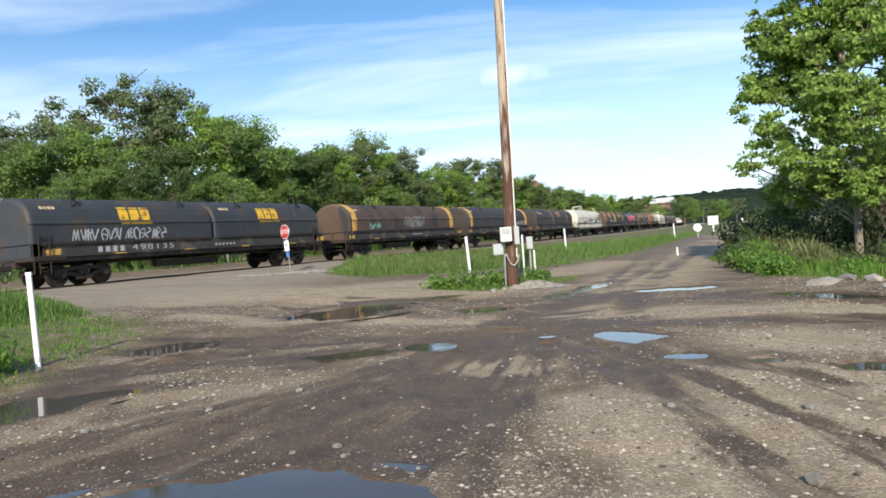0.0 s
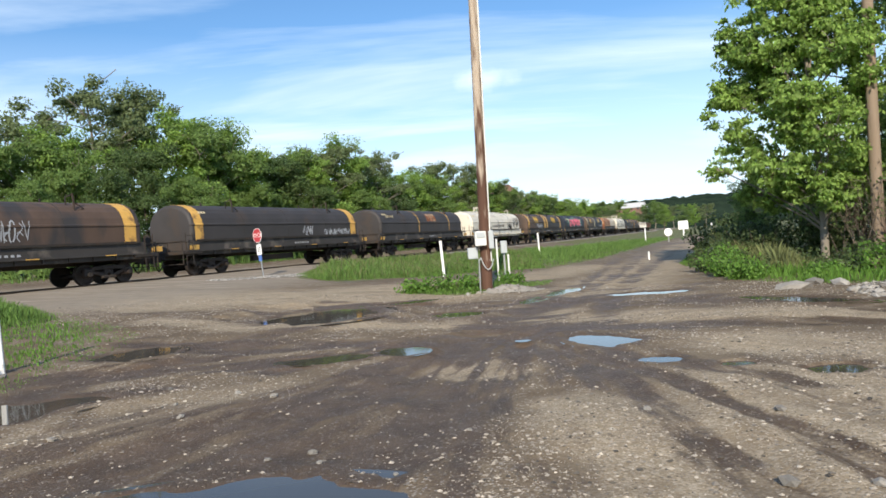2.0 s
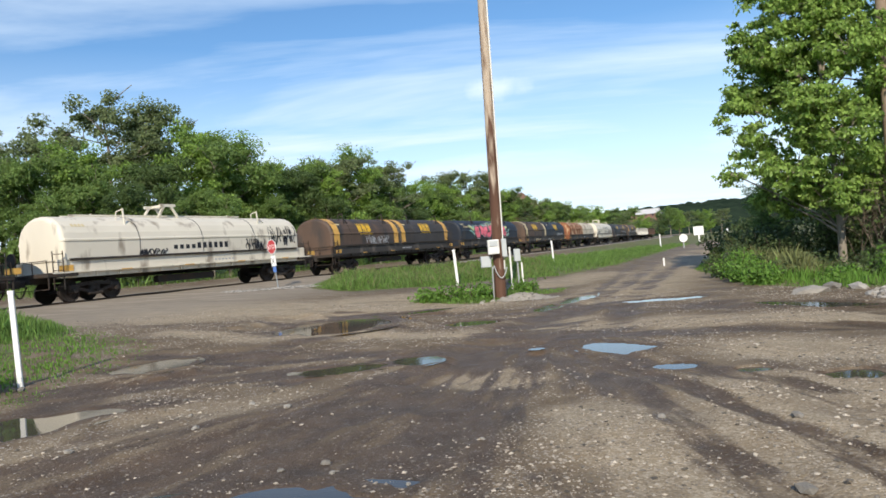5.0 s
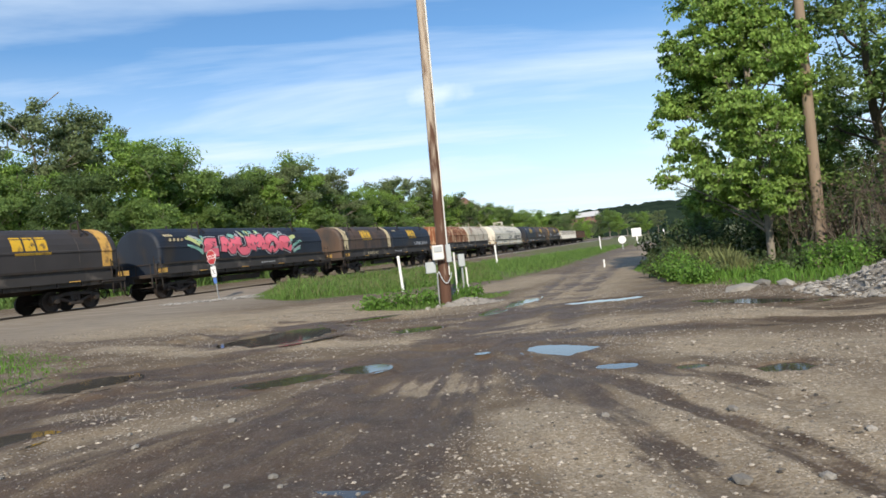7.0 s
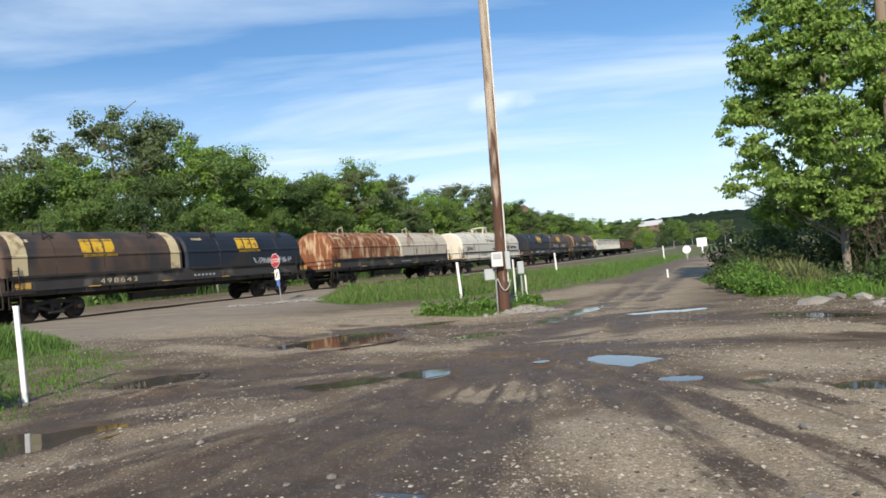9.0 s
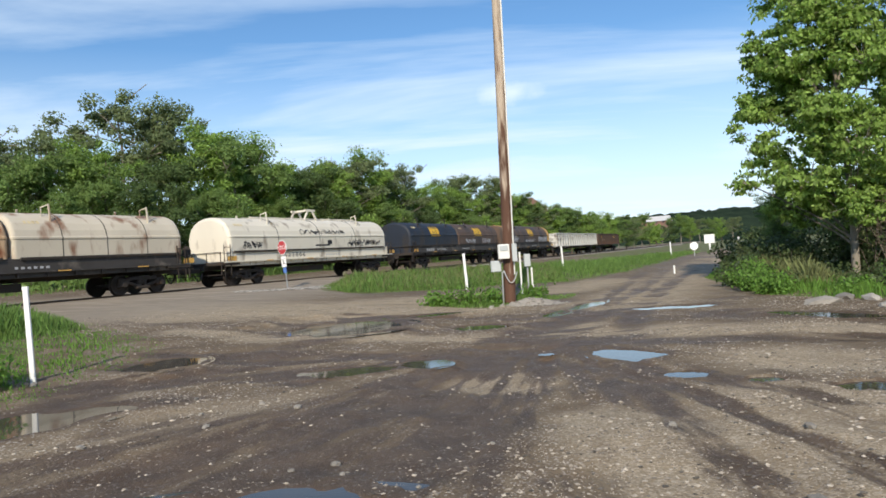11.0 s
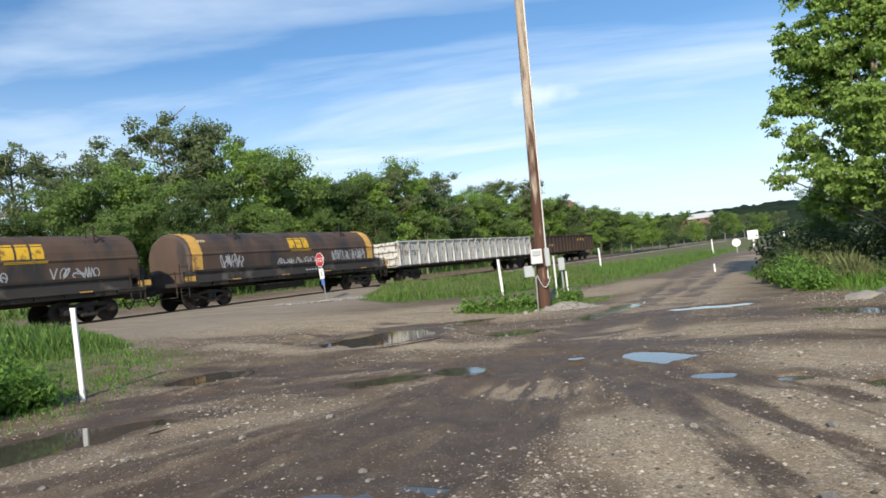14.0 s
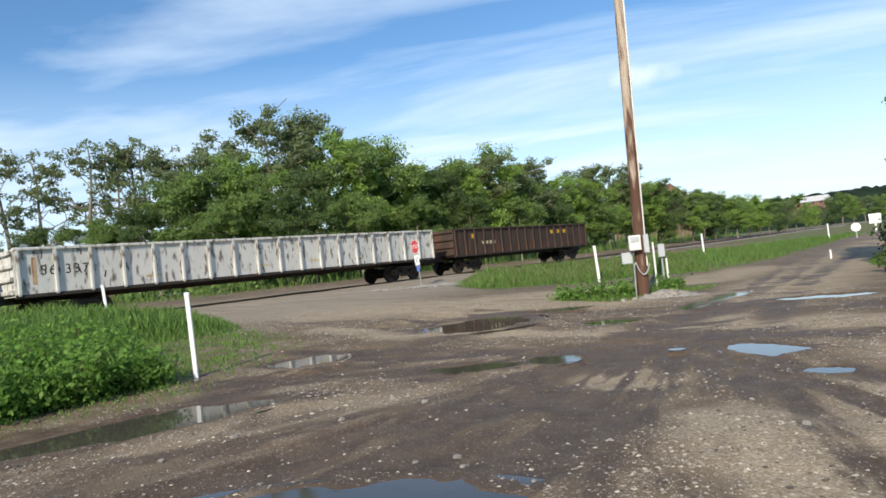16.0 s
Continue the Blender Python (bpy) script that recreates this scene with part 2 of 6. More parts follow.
M_hill = material("far_woods", (0.028, 0.044, 0.028), 1.0, vary=0.5, scale=0.05, second=(0.016, 0.027, 0.020), second_amount=0.5, second_scale=0.03, bump=0, spec=0.0)

M_pebble = leaf_material("pebble_stone", (0.31, 0.27, 0.22), 0.8, 0.0)
M_crushed = leaf_material("crushed_pale_stone", (0.30, 0.28, 0.25), 0.6, 0.0)
M_water = bpy.data.materials.new("puddle_water")
M_water.use_nodes = True
wb = M_water.node_tree.nodes["Principled BSDF"]
wb.inputs["Base Color"].default_value = (0.074, 0.066, 0.052, 1)
wb.inputs["Roughness"].default_value = 0.05
wb.inputs["IOR"].default_value = 1.33
wbump = M_water.node_tree.nodes.new("ShaderNodeBump")
wtex = M_water.node_tree.nodes.new("ShaderNodeTexNoise")
wtex.inputs["Scale"].default_value = 5.0
wbump.inputs["Strength"].default_value, wbump.inputs["Distance"].default_value = 0.012, 0.01
M_water.node_tree.links.new(wtex.outputs["Fac"], wbump.inputs["Height"])
M_water.node_tree.links.new(wbump.outputs[0], wb.inputs["Normal"])


def ground_material():
    m = bpy.data.materials.new("muddy_gravel_ground")
    m.use_nodes = True
    nt, nl = m.node_tree.nodes, m.node_tree.links
    bsdf = nt["Principled BSDF"]
    co = nt.new("ShaderNodeTexCoord")

    def noise_tex(s, d=6.0, r=0.6):
        n = nt.new("ShaderNodeTexNoise")
        n.inputs["Scale"].default_value, n.inputs["Detail"].default_value, n.inputs["Roughness"].default_value = s, d, r
        nl.new(co.outputs["Object"], n.inputs["Vector"])
        return n.outputs["Fac"]
    def attr(name):
        a = nt.new("ShaderNodeAttribute")
        a.attribute_name = name
        return a.outputs["Fac"]
    def mth(op, a, b):
        n = nt.new("ShaderNodeMath")
        n.operation = op
        for k, q in enumerate((a, b)):
            if isinstance(q, (int, float)):
                n.inputs[k].default_value = q
            else:
                nl.new(q, n.inputs[k])
        return n.outputs[0]
    def ramp(v, a, b):
        n = nt.new("ShaderNodeMapRange")
        n.interpolation_type = "SMOOTHSTEP"
        n.inputs["From Min"].default_value, n.inputs["From Max"].default_value = a, b
        nl.new(v, n.inputs["Value"])
        return n.outputs[0]
    def mix(fac, a, b):
        n = nt.new("ShaderNodeMix")
        n.data_type = "RGBA"
        for key, q in (("Factor", fac), ("A", a), ("B", b)):
            if isinstance(q, tuple):
                n.inputs[key].default_value = (*q, 1)
            else:
                nl.new(q, n.inputs[key])
        return n.outputs["Result"]
    big, mid, fine = noise_tex(0.35), noise_tex(2.3), noise_tex(30.0, 6.0, 0.7)
    vor = nt.new("ShaderNodeTexVoronoi")
    vor.inputs["Scale"].default_value = 48.0
    nl.new(co.outputs["Object"], vor.inputs["Vector"])
    vor2 = nt.new("ShaderNodeTexVoronoi")
    vor2.inputs["Scale"].default_value = 19.0
    nl.new(co.outputs["Object"], vor2.inputs["Vector"])
    stone = nt.new("ShaderNodeSeparateColor")
    nl.new(vor.outputs["Color"], stone.inputs[0])
    light = mix(ramp(big, 0.35, 0.65), (0.152, 0.117, 0.080), (0.240, 0.190, 0.131))
    light = mix(ramp(mid, 0.35, 0.7), light, (0.160, 0.117, 0.076))
    # single small stones in the gravel
    light = mix(mth("MULTIPLY", mth("MULTIPLY", ramp(stone.outputs[0], 0.80, 0.95), ramp(noise_tex(1.4), 0.40, 0.62)), 0.9), light, (0.46, 0.42, 0.37))
    light = mix(mth("MULTIPLY", ramp(stone.outputs[2], 0.72, 0.95), 0.6), light, (0.10, 0.076, 0.055))
    mud = mix(ramp(mid, 0.3, 0.7), (0.076, 0.052, 0.034), (0.120, 0.084, 0.056))
    mud = mix(mth("MULTIPLY", ramp(stone.outputs[1], 0.86, 0.97), 0.55), mud, (0.24, 0.21, 0.18))
    soil = mix(ramp(mid, 0.3, 0.7), (0.095, 0.112, 0.038), (0.17, 0.17, 0.075))
    # drag marks of tyres: they fan out from the crossing of the tracks, and run across beyond it
    def streaks(vec, s):
        n = nt.new("ShaderNodeTexNoise")
        n.inputs["Scale"].default_value, n.inputs["Detail"].default_value, n.inputs["Roughness"].default_value = s, 5.0, 0.62
        nl.new(vec, n.inputs["Vector"])
        return n.outputs["Fac"]
    fanvec = nt.new("ShaderNodeCombineXYZ")
    nl.new(mth("MULTIPLY", attr("fan_turn"), 16.0), fanvec.inputs[0])
    nl.new(mth("MULTIPLY", attr("fan_reach"), 0.42), fanvec.inputs[1])
    smap = nt.new("ShaderNodeMapping")
    smap.inputs["Rotation"].default_value, smap.inputs["Scale"].default_value = (0, 0, radians(8)), (0.32, 2.0, 1)
    nl.new(co.outputs["Object"], smap.inputs["Vector"])
    fan, across = streaks(fanvec.outputs[0], 1.0), streaks(smap.outputs[0], 1.0)
    streak = mth("ADD", mth("MULTIPLY", attr("fan"), fan), mth("MULTIPLY", mth("SUBTRACT", 1.0, attr("fan")), across))
    mid = mth("ADD", mth("MULTIPLY", mid, 0.35), mth("MULTIPLY", streak, 0.65))
    light = mix(mth("MULTIPLY", attr("dry"), ramp(mid, 0.22, 0.6)), light, mix(ramp(stone.outputs[0], 0.3, 0.95), (0.305, 0.243, 0.162), (0.44, 0.37, 0.277)))
    mudmask = ramp(mth("ADD", mth("ADD", mth("MULTIPLY", attr("mud"), 0.80), mth("MULTIPLY", attr("dry"), -0.42)), mth("ADD", mth("MULTIPLY", mth("SUBTRACT", ramp(streak, 0.33, 0.67), 0.34), 1.35), mth("MULTIPLY", mth("SUBTRACT", fine, 0.5), 1.3))), 0.18, 0.95)
    grassmask = ramp(mth("ADD", attr("grass"), mth("MULTIPLY", mth("SUBTRACT", mid, 0.5), 0.8)), 0.38, 0.62)
    col = mix(mudmask, light, mud)
    col = mix(attr("road"), col, mix(ramp(mid, 0.3, 0.7), (0.235, 0.196, 0.150), (0.33, 0.278, 0.215)))
    col = mix(grassmask, col, soil)
    nl.new(col, bsdf.inputs["Base Color"])
    nl.new(mth("SUBTRACT", 0.95, mth("MULTIPLY", mudmask, 0.38)), bsdf.inputs["Roughness"])
    bsdf.inputs["Specular IOR Level"].default_value = 0.22
    b = nt.new("ShaderNodeBump")
    b.inputs["Strength"].default_value, b.inputs["Distance"].default_value = 0.55, 0.02
    nl.new(mth("ADD", mth("ADD", mth("MULTIPLY", fine, 0.6), mth("MULTIPLY", vor.outputs["Distance"], -0.6)), mth("MULTIPLY", vor2.outputs["Distance"], -0.35)), b.inputs["Height"])
    nl.new(b.outputs[0], bsdf.inputs["Normal"])
    return m


M_ground = ground_material()


# ---- mesh helpers ----
def box(bm, x0, x1, y0, y1, z0, z1, bevel=0.0):
    r = bmesh.ops.create_cube(bm, size=1.0, matrix=Matrix.Translation(((x0 + x1) / 2, (y0 + y1) / 2, (z0 + z1) / 2)) @ Matrix.Diagonal((x1 - x0, y1 - y0, z1 - z0, 1)))
    if bevel:
        es = list({e for v in r["verts"] for e in v.link_edges})
        bmesh.ops.bevel(bm, geom=es, offset=bevel, segments=1, affect="EDGES", profile=0.5)


def rod(bm, a, b, r0, r1=None, n=8):
    a, b = Vector(a), Vector(b)
    d = b - a
    q = d.to_track_quat("Z", "Y").to_matrix().to_4x4()
    bmesh.ops.create_cone(bm, cap_ends=True, segments=n, radius1=r0, radius2=r0 if r1 is None else r1, depth=d.length, matrix=Matrix.Translation((a + b) / 2) @ q)


def bar(bm, a, b, w, h):
    """a squared bar from a to b"""
    a, b = Vector(a), Vector(b)
    d = b - a
    q = d.to_track_quat("Z", "Y").to_matrix().to_4x4()
    bmesh.ops.create_cube(bm, size=1.0, matrix=Matrix.Translation((a + b) / 2) @ q @ Matrix.Diagonal((w, h, d.length, 1)))


def mesh_of(name, bm, mat, smooth=False):
    me = bpy.data.meshes.new(name)
    bm.to_mesh(me)
    bm.free()
    me.materials.append(mat)
    if smooth:
        for p in me.polygons:
            p.use_smooth = True
    return me


def part(name, bm, mat, parent=None, label="", smooth=False):
    ob = new(name, mesh_of(name, bm, mat, smooth))
    if parent is not None:
        ob.parent = parent
    if label:
        ob["label"] = label
    return ob


def share(name, me, parent, m=None, label=""):
    ob = new(name, me)
    ob.parent = parent
    if m is not None:
        ob.matrix_basis = m
    if label:
        ob["label"] = label
    return ob


def raw(name, verts, faces, mat, parent=None, smooth=False):
    me = bpy.data.meshes.new(name)
    me.from_pydata(verts, [], faces)
    me.materials.append(mat)
    if smooth:
        me.polygons.foreach_set("use_smooth", [True] * len(me.polygons))
    ob = new(name, me)
    if parent is not None:
        ob.parent = parent
    return ob


# ---- the line of the track and the lie of the land ----
RAIL_Z = 1.04                        # top of rail
BED_Z = 0.85


def heading(s):
    return 28.81 - 0.0534 * s if s < 93.2 else 28.81 - 0.0534 * 93.2 - 0.0056 * (s - 93.2)


def line_points():
    out = {}
    for sign in (1, -1):
        x, y, s = -11.116, 30.54, 0.0
        out[0] = (0.0, x, y)
        while abs(s) < (900 if sign > 0 else 300):
            h = radians(heading(s + sign * 0.5))
            x, y, s = x + sign * math.sin(h), y + sign * math.cos(h), s + sign
            out[int(round(s))] = (s, x, y)
    res = []
    for k in sorted(out):
        s, x, y = out[k]
        h = radians(heading(s))
        res.append((s, x - 1.2 * math.cos(h), y + 1.2 * math.sin(h), heading(s)))
    return np.array(res)


LINE = line_points()


def on_line(s, d=0.0):
    """place and heading at s metres along the track, d metres to its camera side"""
    x, y, h = (float(np.interp(s, LINE[:, 0], LINE[:, k])) for k in (1, 2, 3))
    return x + d * math.cos(radians(h)), y - d * math.sin(radians(h)), h


def along(x, y):
    """metres along and beside the track, for arrays of places"""
    x, y = np.asarray(x, float).ravel(), np.asarray(y, float).ravel()
    c = LINE[::6]
    s, d = np.empty(len(x)), np.empty(len(x))
    for i in range(0, len(x), 20000):
        k = np.argmin((x[i:i + 20000, None] - c[None, :, 1]) ** 2 + (y[i:i + 20000, None] - c[None, :, 2]) ** 2, axis=1)
        h = np.radians(c[k, 3])
        dx, dy = x[i:i + 20000] - c[k, 1], y[i:i + 20000] - c[k, 2]
        s[i:i + 20000] = c[k, 0] + dx * np.sin(h) + dy * np.cos(h)
        d[i:i + 20000] = dx * np.cos(h) - dy * np.sin(h)
    return s, d


def smooth(a, b, x):
    t = np.clip((x - a) / (b - a), 0, 1)
    return t * t * (3 - 2 * t)


TABLE = np.random.RandomState(7).rand(256, 256)


def vnoise(x, y):
    """smooth lattice noise from 0 to 1"""
    xi, yi = np.floor(x).astype(int), np.floor(y).astype(int)
    u, v = x - xi, y - yi
    u, v = u * u * (3 - 2 * u), v * v * (3 - 2 * v)
    g = lambda a, b: TABLE[a % 256, b % 256]
    return (g(xi, yi) * (1 - u) + g(xi + 1, yi) * u) * (1 - v) + (g(xi, yi + 1) * (1 - u) + g(xi + 1, yi + 1) * u) * v


def lie(x, y):
    """the land's height without its small relief"""
    x, y = np.asarray(x, float).ravel(), np.asarray(y, float).ravel()
    s, d = along(x, y)
    w = smooth(12, 45, s)
    near = BED_Z * (1 - smooth(4, 21, d))
    far = BED_Z - 0.55 * smooth(3, 10, d) - 0.10 * smooth(10, 40, d)
    z = near * (1 - w) + far * w
    z = np.where(d > 0, z, BED_Z + 0.42 * smooth(3.2, 7.5, -d) + 0.2 * smooth(8, 20, -d))
    z = z + 0.15 * smooth(19, 14, np.abs(s + 4)) * smooth(5.5, 2.8, np.abs(d))
    return z


# puddles: centre, half length, half width, turn in degrees
PUDDLES = [(-1.70, 4.28, 1.45, 0.72, 4), (2.62, 10.15, 0.45, 0.62, 10), (2.87, 8.27, 0.23, 0.24, 0), (3.52, 7.65, 0.19, 0.20, 0),
           (-2.30, 15.85, 1.35, 1.65, 8), (0.78, 15.10, 0.58, 0.66, -10), (-0.40, 10.55, 0.37, 0.42, 30), (-1.50, 10.30, 0.70, 0.36, 0),
           (3.10, 17.8, 1.35, 0.36, 62), (4.05, 19.3, 1.45, 0.32, 62), (5.75, 16.95, 1.05, 0.52, -15), (4.30, 7.0, 0.30, 0.24, 0), (-5.25, 7.25, 1.70, 0.72, 46),
           (-4.75, 11.5, 0.62, 0.80, 15), (1.53, 10.72, 0.10, 0.10, 0), (7.5, 13.2, 1.2, 0.42, -62), (-0.40, 18.1, 0.95, 0.34, 15)]
PUDDLE_Z = [float(lie(p[0], p[1])[0]) for p in PUDDLES]


def puddle_reach(p, x, y):
    c, s = math.cos(radians(p[4])), math.sin(radians(p[4]))
    dx, dy = x - p[0], y - p[1]
    u, v = (dx * c + dy * s) / p[2], (-dx * s + dy * c) / p[3]
    return np.sqrt(u * u + v * v) * (1 + 0.38 * (vnoise(x * 2.3 + 9, y * 2.3) - 0.5) + (0.3 if p[2] < 1.2 else 0.10) * (vnoise(x * 7, y * 7 + 4) - 0.5))


ROAD = [(3.2, 16.2), (8.2, 24.5), (14.2, 38.2), (25, 60), (46, 100), (92, 200)]
# wheel ruts: half width and a line of places
RUTS = [(0.72, [(-3.4, 3.4), (-2.87, 4.96), (-2.19, 6.45), (-1.14, 7.5), (-0.3, 8.85), (0.98, 11.4), (3.19, 16.2), (4.6, 19.2)]),
        (0.28, [(4.6, 19.2), (6.9, 24.0), (12.6, 38.2), (23.4, 60), (44, 100)]),
        (0.20, [(3.4, 16.0), (6.1, 24.0), (11.4, 38.4), (22.4, 60)]),
        (0.50, [(-0.8, 3.0), (-0.62, 4.42), (-0.42, 5.61), (-0.08, 7.43), (0.34, 9.92), (1.13, 12.9), (2.4, 15.2)]),
        (0.40, [(-5.9, 6.0), (-5.26, 7.6), (-4.79, 9.2), (-4.3, 11.2), (-3.7, 12.6), (-2.0, 13.9)]),
        (0.26, [(2.05, 3.4), (2.08, 5.11), (2.07, 6.65), (1.92, 8.28), (1.5, 11.08), (0.9, 12.5)]),
        (0.16, [(2.75, 3.4), (2.75, 5.0), (2.6, 6.7), (2.3, 8.3), (1.9, 10.6)]),
        (0.34, [(3.25, 12.4), (4.4, 15.8), (5.83, 19.5), (8.2, 25), (10.2, 29.7), (15.2, 40.5), (24.6, 60)]),
        (0.70, [(6.2, 14.5), (7.4, 13.5), (8.0, 11.6), (8.2, 9.6)]),
        (0.40, [(-2.5, 18.4), (0.1, 17.4), (2.8, 16.5), (4.4, 16.3)]),
        (0.22, [(3.47, 5.5), (3.46, 6.98), (2.76, 8.31), (2.25, 10.7), (1.4, 12.3)]),
        (0.55, [(-1.6, 4.62), (-0.79, 5.57), (-0.03, 6.66), (0.66, 8.07), (1.2, 10.2)]),
        (0.50, [(-5.2, 12.6), (-2.6, 11.6), (-0.6, 11.7), (1.5, 12.2), (4.5, 11.2), (7.5, 9.6)]),
        (0.62, [(-5.0, 9.6), (-3.6, 10.4), (-1.8, 10.4), (0, 10.9), (1.5, 11.6)]),
        (0.55, [(-0.4, 7.9), (0.3, 9.4), (1.6, 11.0)]),
        (0.30, [(-2.0, 9.6), (-0.6, 11.4)]), (0.75, [(-2.4, 3.0), (-1.5, 5.6), (-0.5, 7.4), (0.2, 9.0)]), (0.45, [(-3.9, 3.6), (-3.1, 5.2), (-1.9, 6.9)]), (0.8, [(-5.2, 3.4), (-4.3, 4.6), (-3.6, 5.6)]), (0.40, [(-0.5, 3.0), (-0.2, 4.6), (0.2, 6.4), (0.8, 8.4)])]


def path_distance(pts, x, y):
    best = np.full(len(x), 1e9)
    for (ax, ay), (bx, by) in zip(pts[:-1], pts[1:]):
        dx, dy = bx - ax, by - ay
        t = np.clip(((x - ax) * dx + (y - ay) * dy) / (dx * dx + dy * dy), 0, 1)
        best = np.minimum(best, np.hypot(x - ax - t * dx, y - ay - t * dy))
    return best


# dry pale gravel: half width and a line of places
DRY = [(1.3, [(3.4, 6.2), (3.3, 5.0), (3.2, 3.0)]), (1.0, [(3.4, 12.9), (6.0, 11.7), (9.0, 9.6), (11, 7)]), (0.9, [(4.4, 9.2), (5.6, 7.6), (6.0, 5.5)]), (0.30, [(0.25, 9.4), (0.55, 8.7)]), (0.35, [(0.75, 9.2), (1.0, 8.5)]), (0.34, [(-3.6, 7.9), (-1.9, 8.8)]),
       (1.6, [(-7.5, 18.5), (-3.0, 20.6), (0.0, 22.6)]), (1.4, [(0.5, 23.6), (4.6, 26.0), (8, 31)]), (0.8, [(4.4, 18.5), (7.6, 24.5), (11, 32)]), (0.5, [(1.45, 6.4), (1.35, 4.4), (1.3, 3.0)]), (1.7, [(4.6, 18.6), (8.2, 24.8), (14.2, 38.2), (25, 60), (46, 100)]), (0.36, [(-4.4, 6.0), (-3.1, 7.4), (-1.9, 8.9)]), (2.2, [(-9.5, 20.5), (-4.0, 19.6), (0.5, 20.2)]), (0.7, [(2.1, 5.8), (2.7, 4.4), (3.0, 3.0)]), (0.5, [(-6.0, 15.5), (-3.5, 14.2), (0.5, 13.4)]), (0.5, [(2.2, 13.6), (3.0, 14.6)])]
# grass areas as outlines on the ground
GRASS_LEFT = [(-7.0, 6.7), (-6.2, 7.9), (-5.5, 8.9), (-5.4, 10.3), (-5.4, 12.0), (-5.7, 13.6), (-7.2, 15.3), (-9.4, 17.4), (-13.5, 19.8), (-20, 21.5), (-50, -10), (-30, -20), (-10, 0)]
GRASS_MID = [(-5.4, 28.8), (-3.7, 25.4), (-1.7, 25.4), (1.0, 26.9), (2.6, 29.0), (5.9, 30.6), (10.5, 38), (18.0, 53), (31, 80), (62, 140), (150, 330), (145, 345), (52, 135), (22, 74), (6, 49), (-4.5, 35.5)]
GRASS_POLE = [(-0.8, 20.6), (1.0, 19.6), (2.0, 20.2), (4.2, 22.2), (4.6, 23.2), (2.6, 22.8), (0.6, 21.8)]
GRASS_RIGHT = [(9.3, 16.6), (8.9, 19.0), (11.0, 28.5), (15, 37), (21, 49), (40, 92), (150, 320), (220, 300), (90, 60), (60, 0), (22, -5), (12.5, 11)]


def inside(poly, x, y):
    """signed distance to an outline, positive within"""
    d = path_distance(poly + [poly[0]], x, y)
    c = np.zeros(len(x), bool)
    for (ax, ay), (bx, by) in zip(poly, poly[1:] + poly[:1]):
        hit = ((ay > y) != (by > y)) & (x < (bx - ax) * (y - ay) / (by - ay + 1e-12) + ax)
        c ^= hit
    return np.where(c, d, -d)


def height(x, y):
    x, y = np.asarray(x, float).ravel(), np.asarray(y, float).ravel()
    z = lie(x, y)
    near = np.hypot(x, y) < 70
    rough = 0.05 * (vnoise(x * 0.7, y * 0.7) - 0.5) + 0.028 * (vnoise(x * 2.1, y * 2.1) - 0.5) + 0.014 * (vnoise(x * 5.2, y * 5.2) - 0.5)
    for w, pts in RUTS:
        rough -= 0.03 * (1 - smooth(w * 0.4, w * 1.3, path_distance(pts, x, y)))
    z = z + np.where(near, rough, 0)
    for p, z0 in zip(PUDDLES, PUDDLE_Z):
        r = puddle_reach(p, x, y)
        w = 1 - smooth(1.0, 1.9, r)
        z = z * (1 - w) + (z0 + 0.25 * rough + 0.012) * w - 0.06 * (1 - smooth(0.7, 1.12, r))
    return z


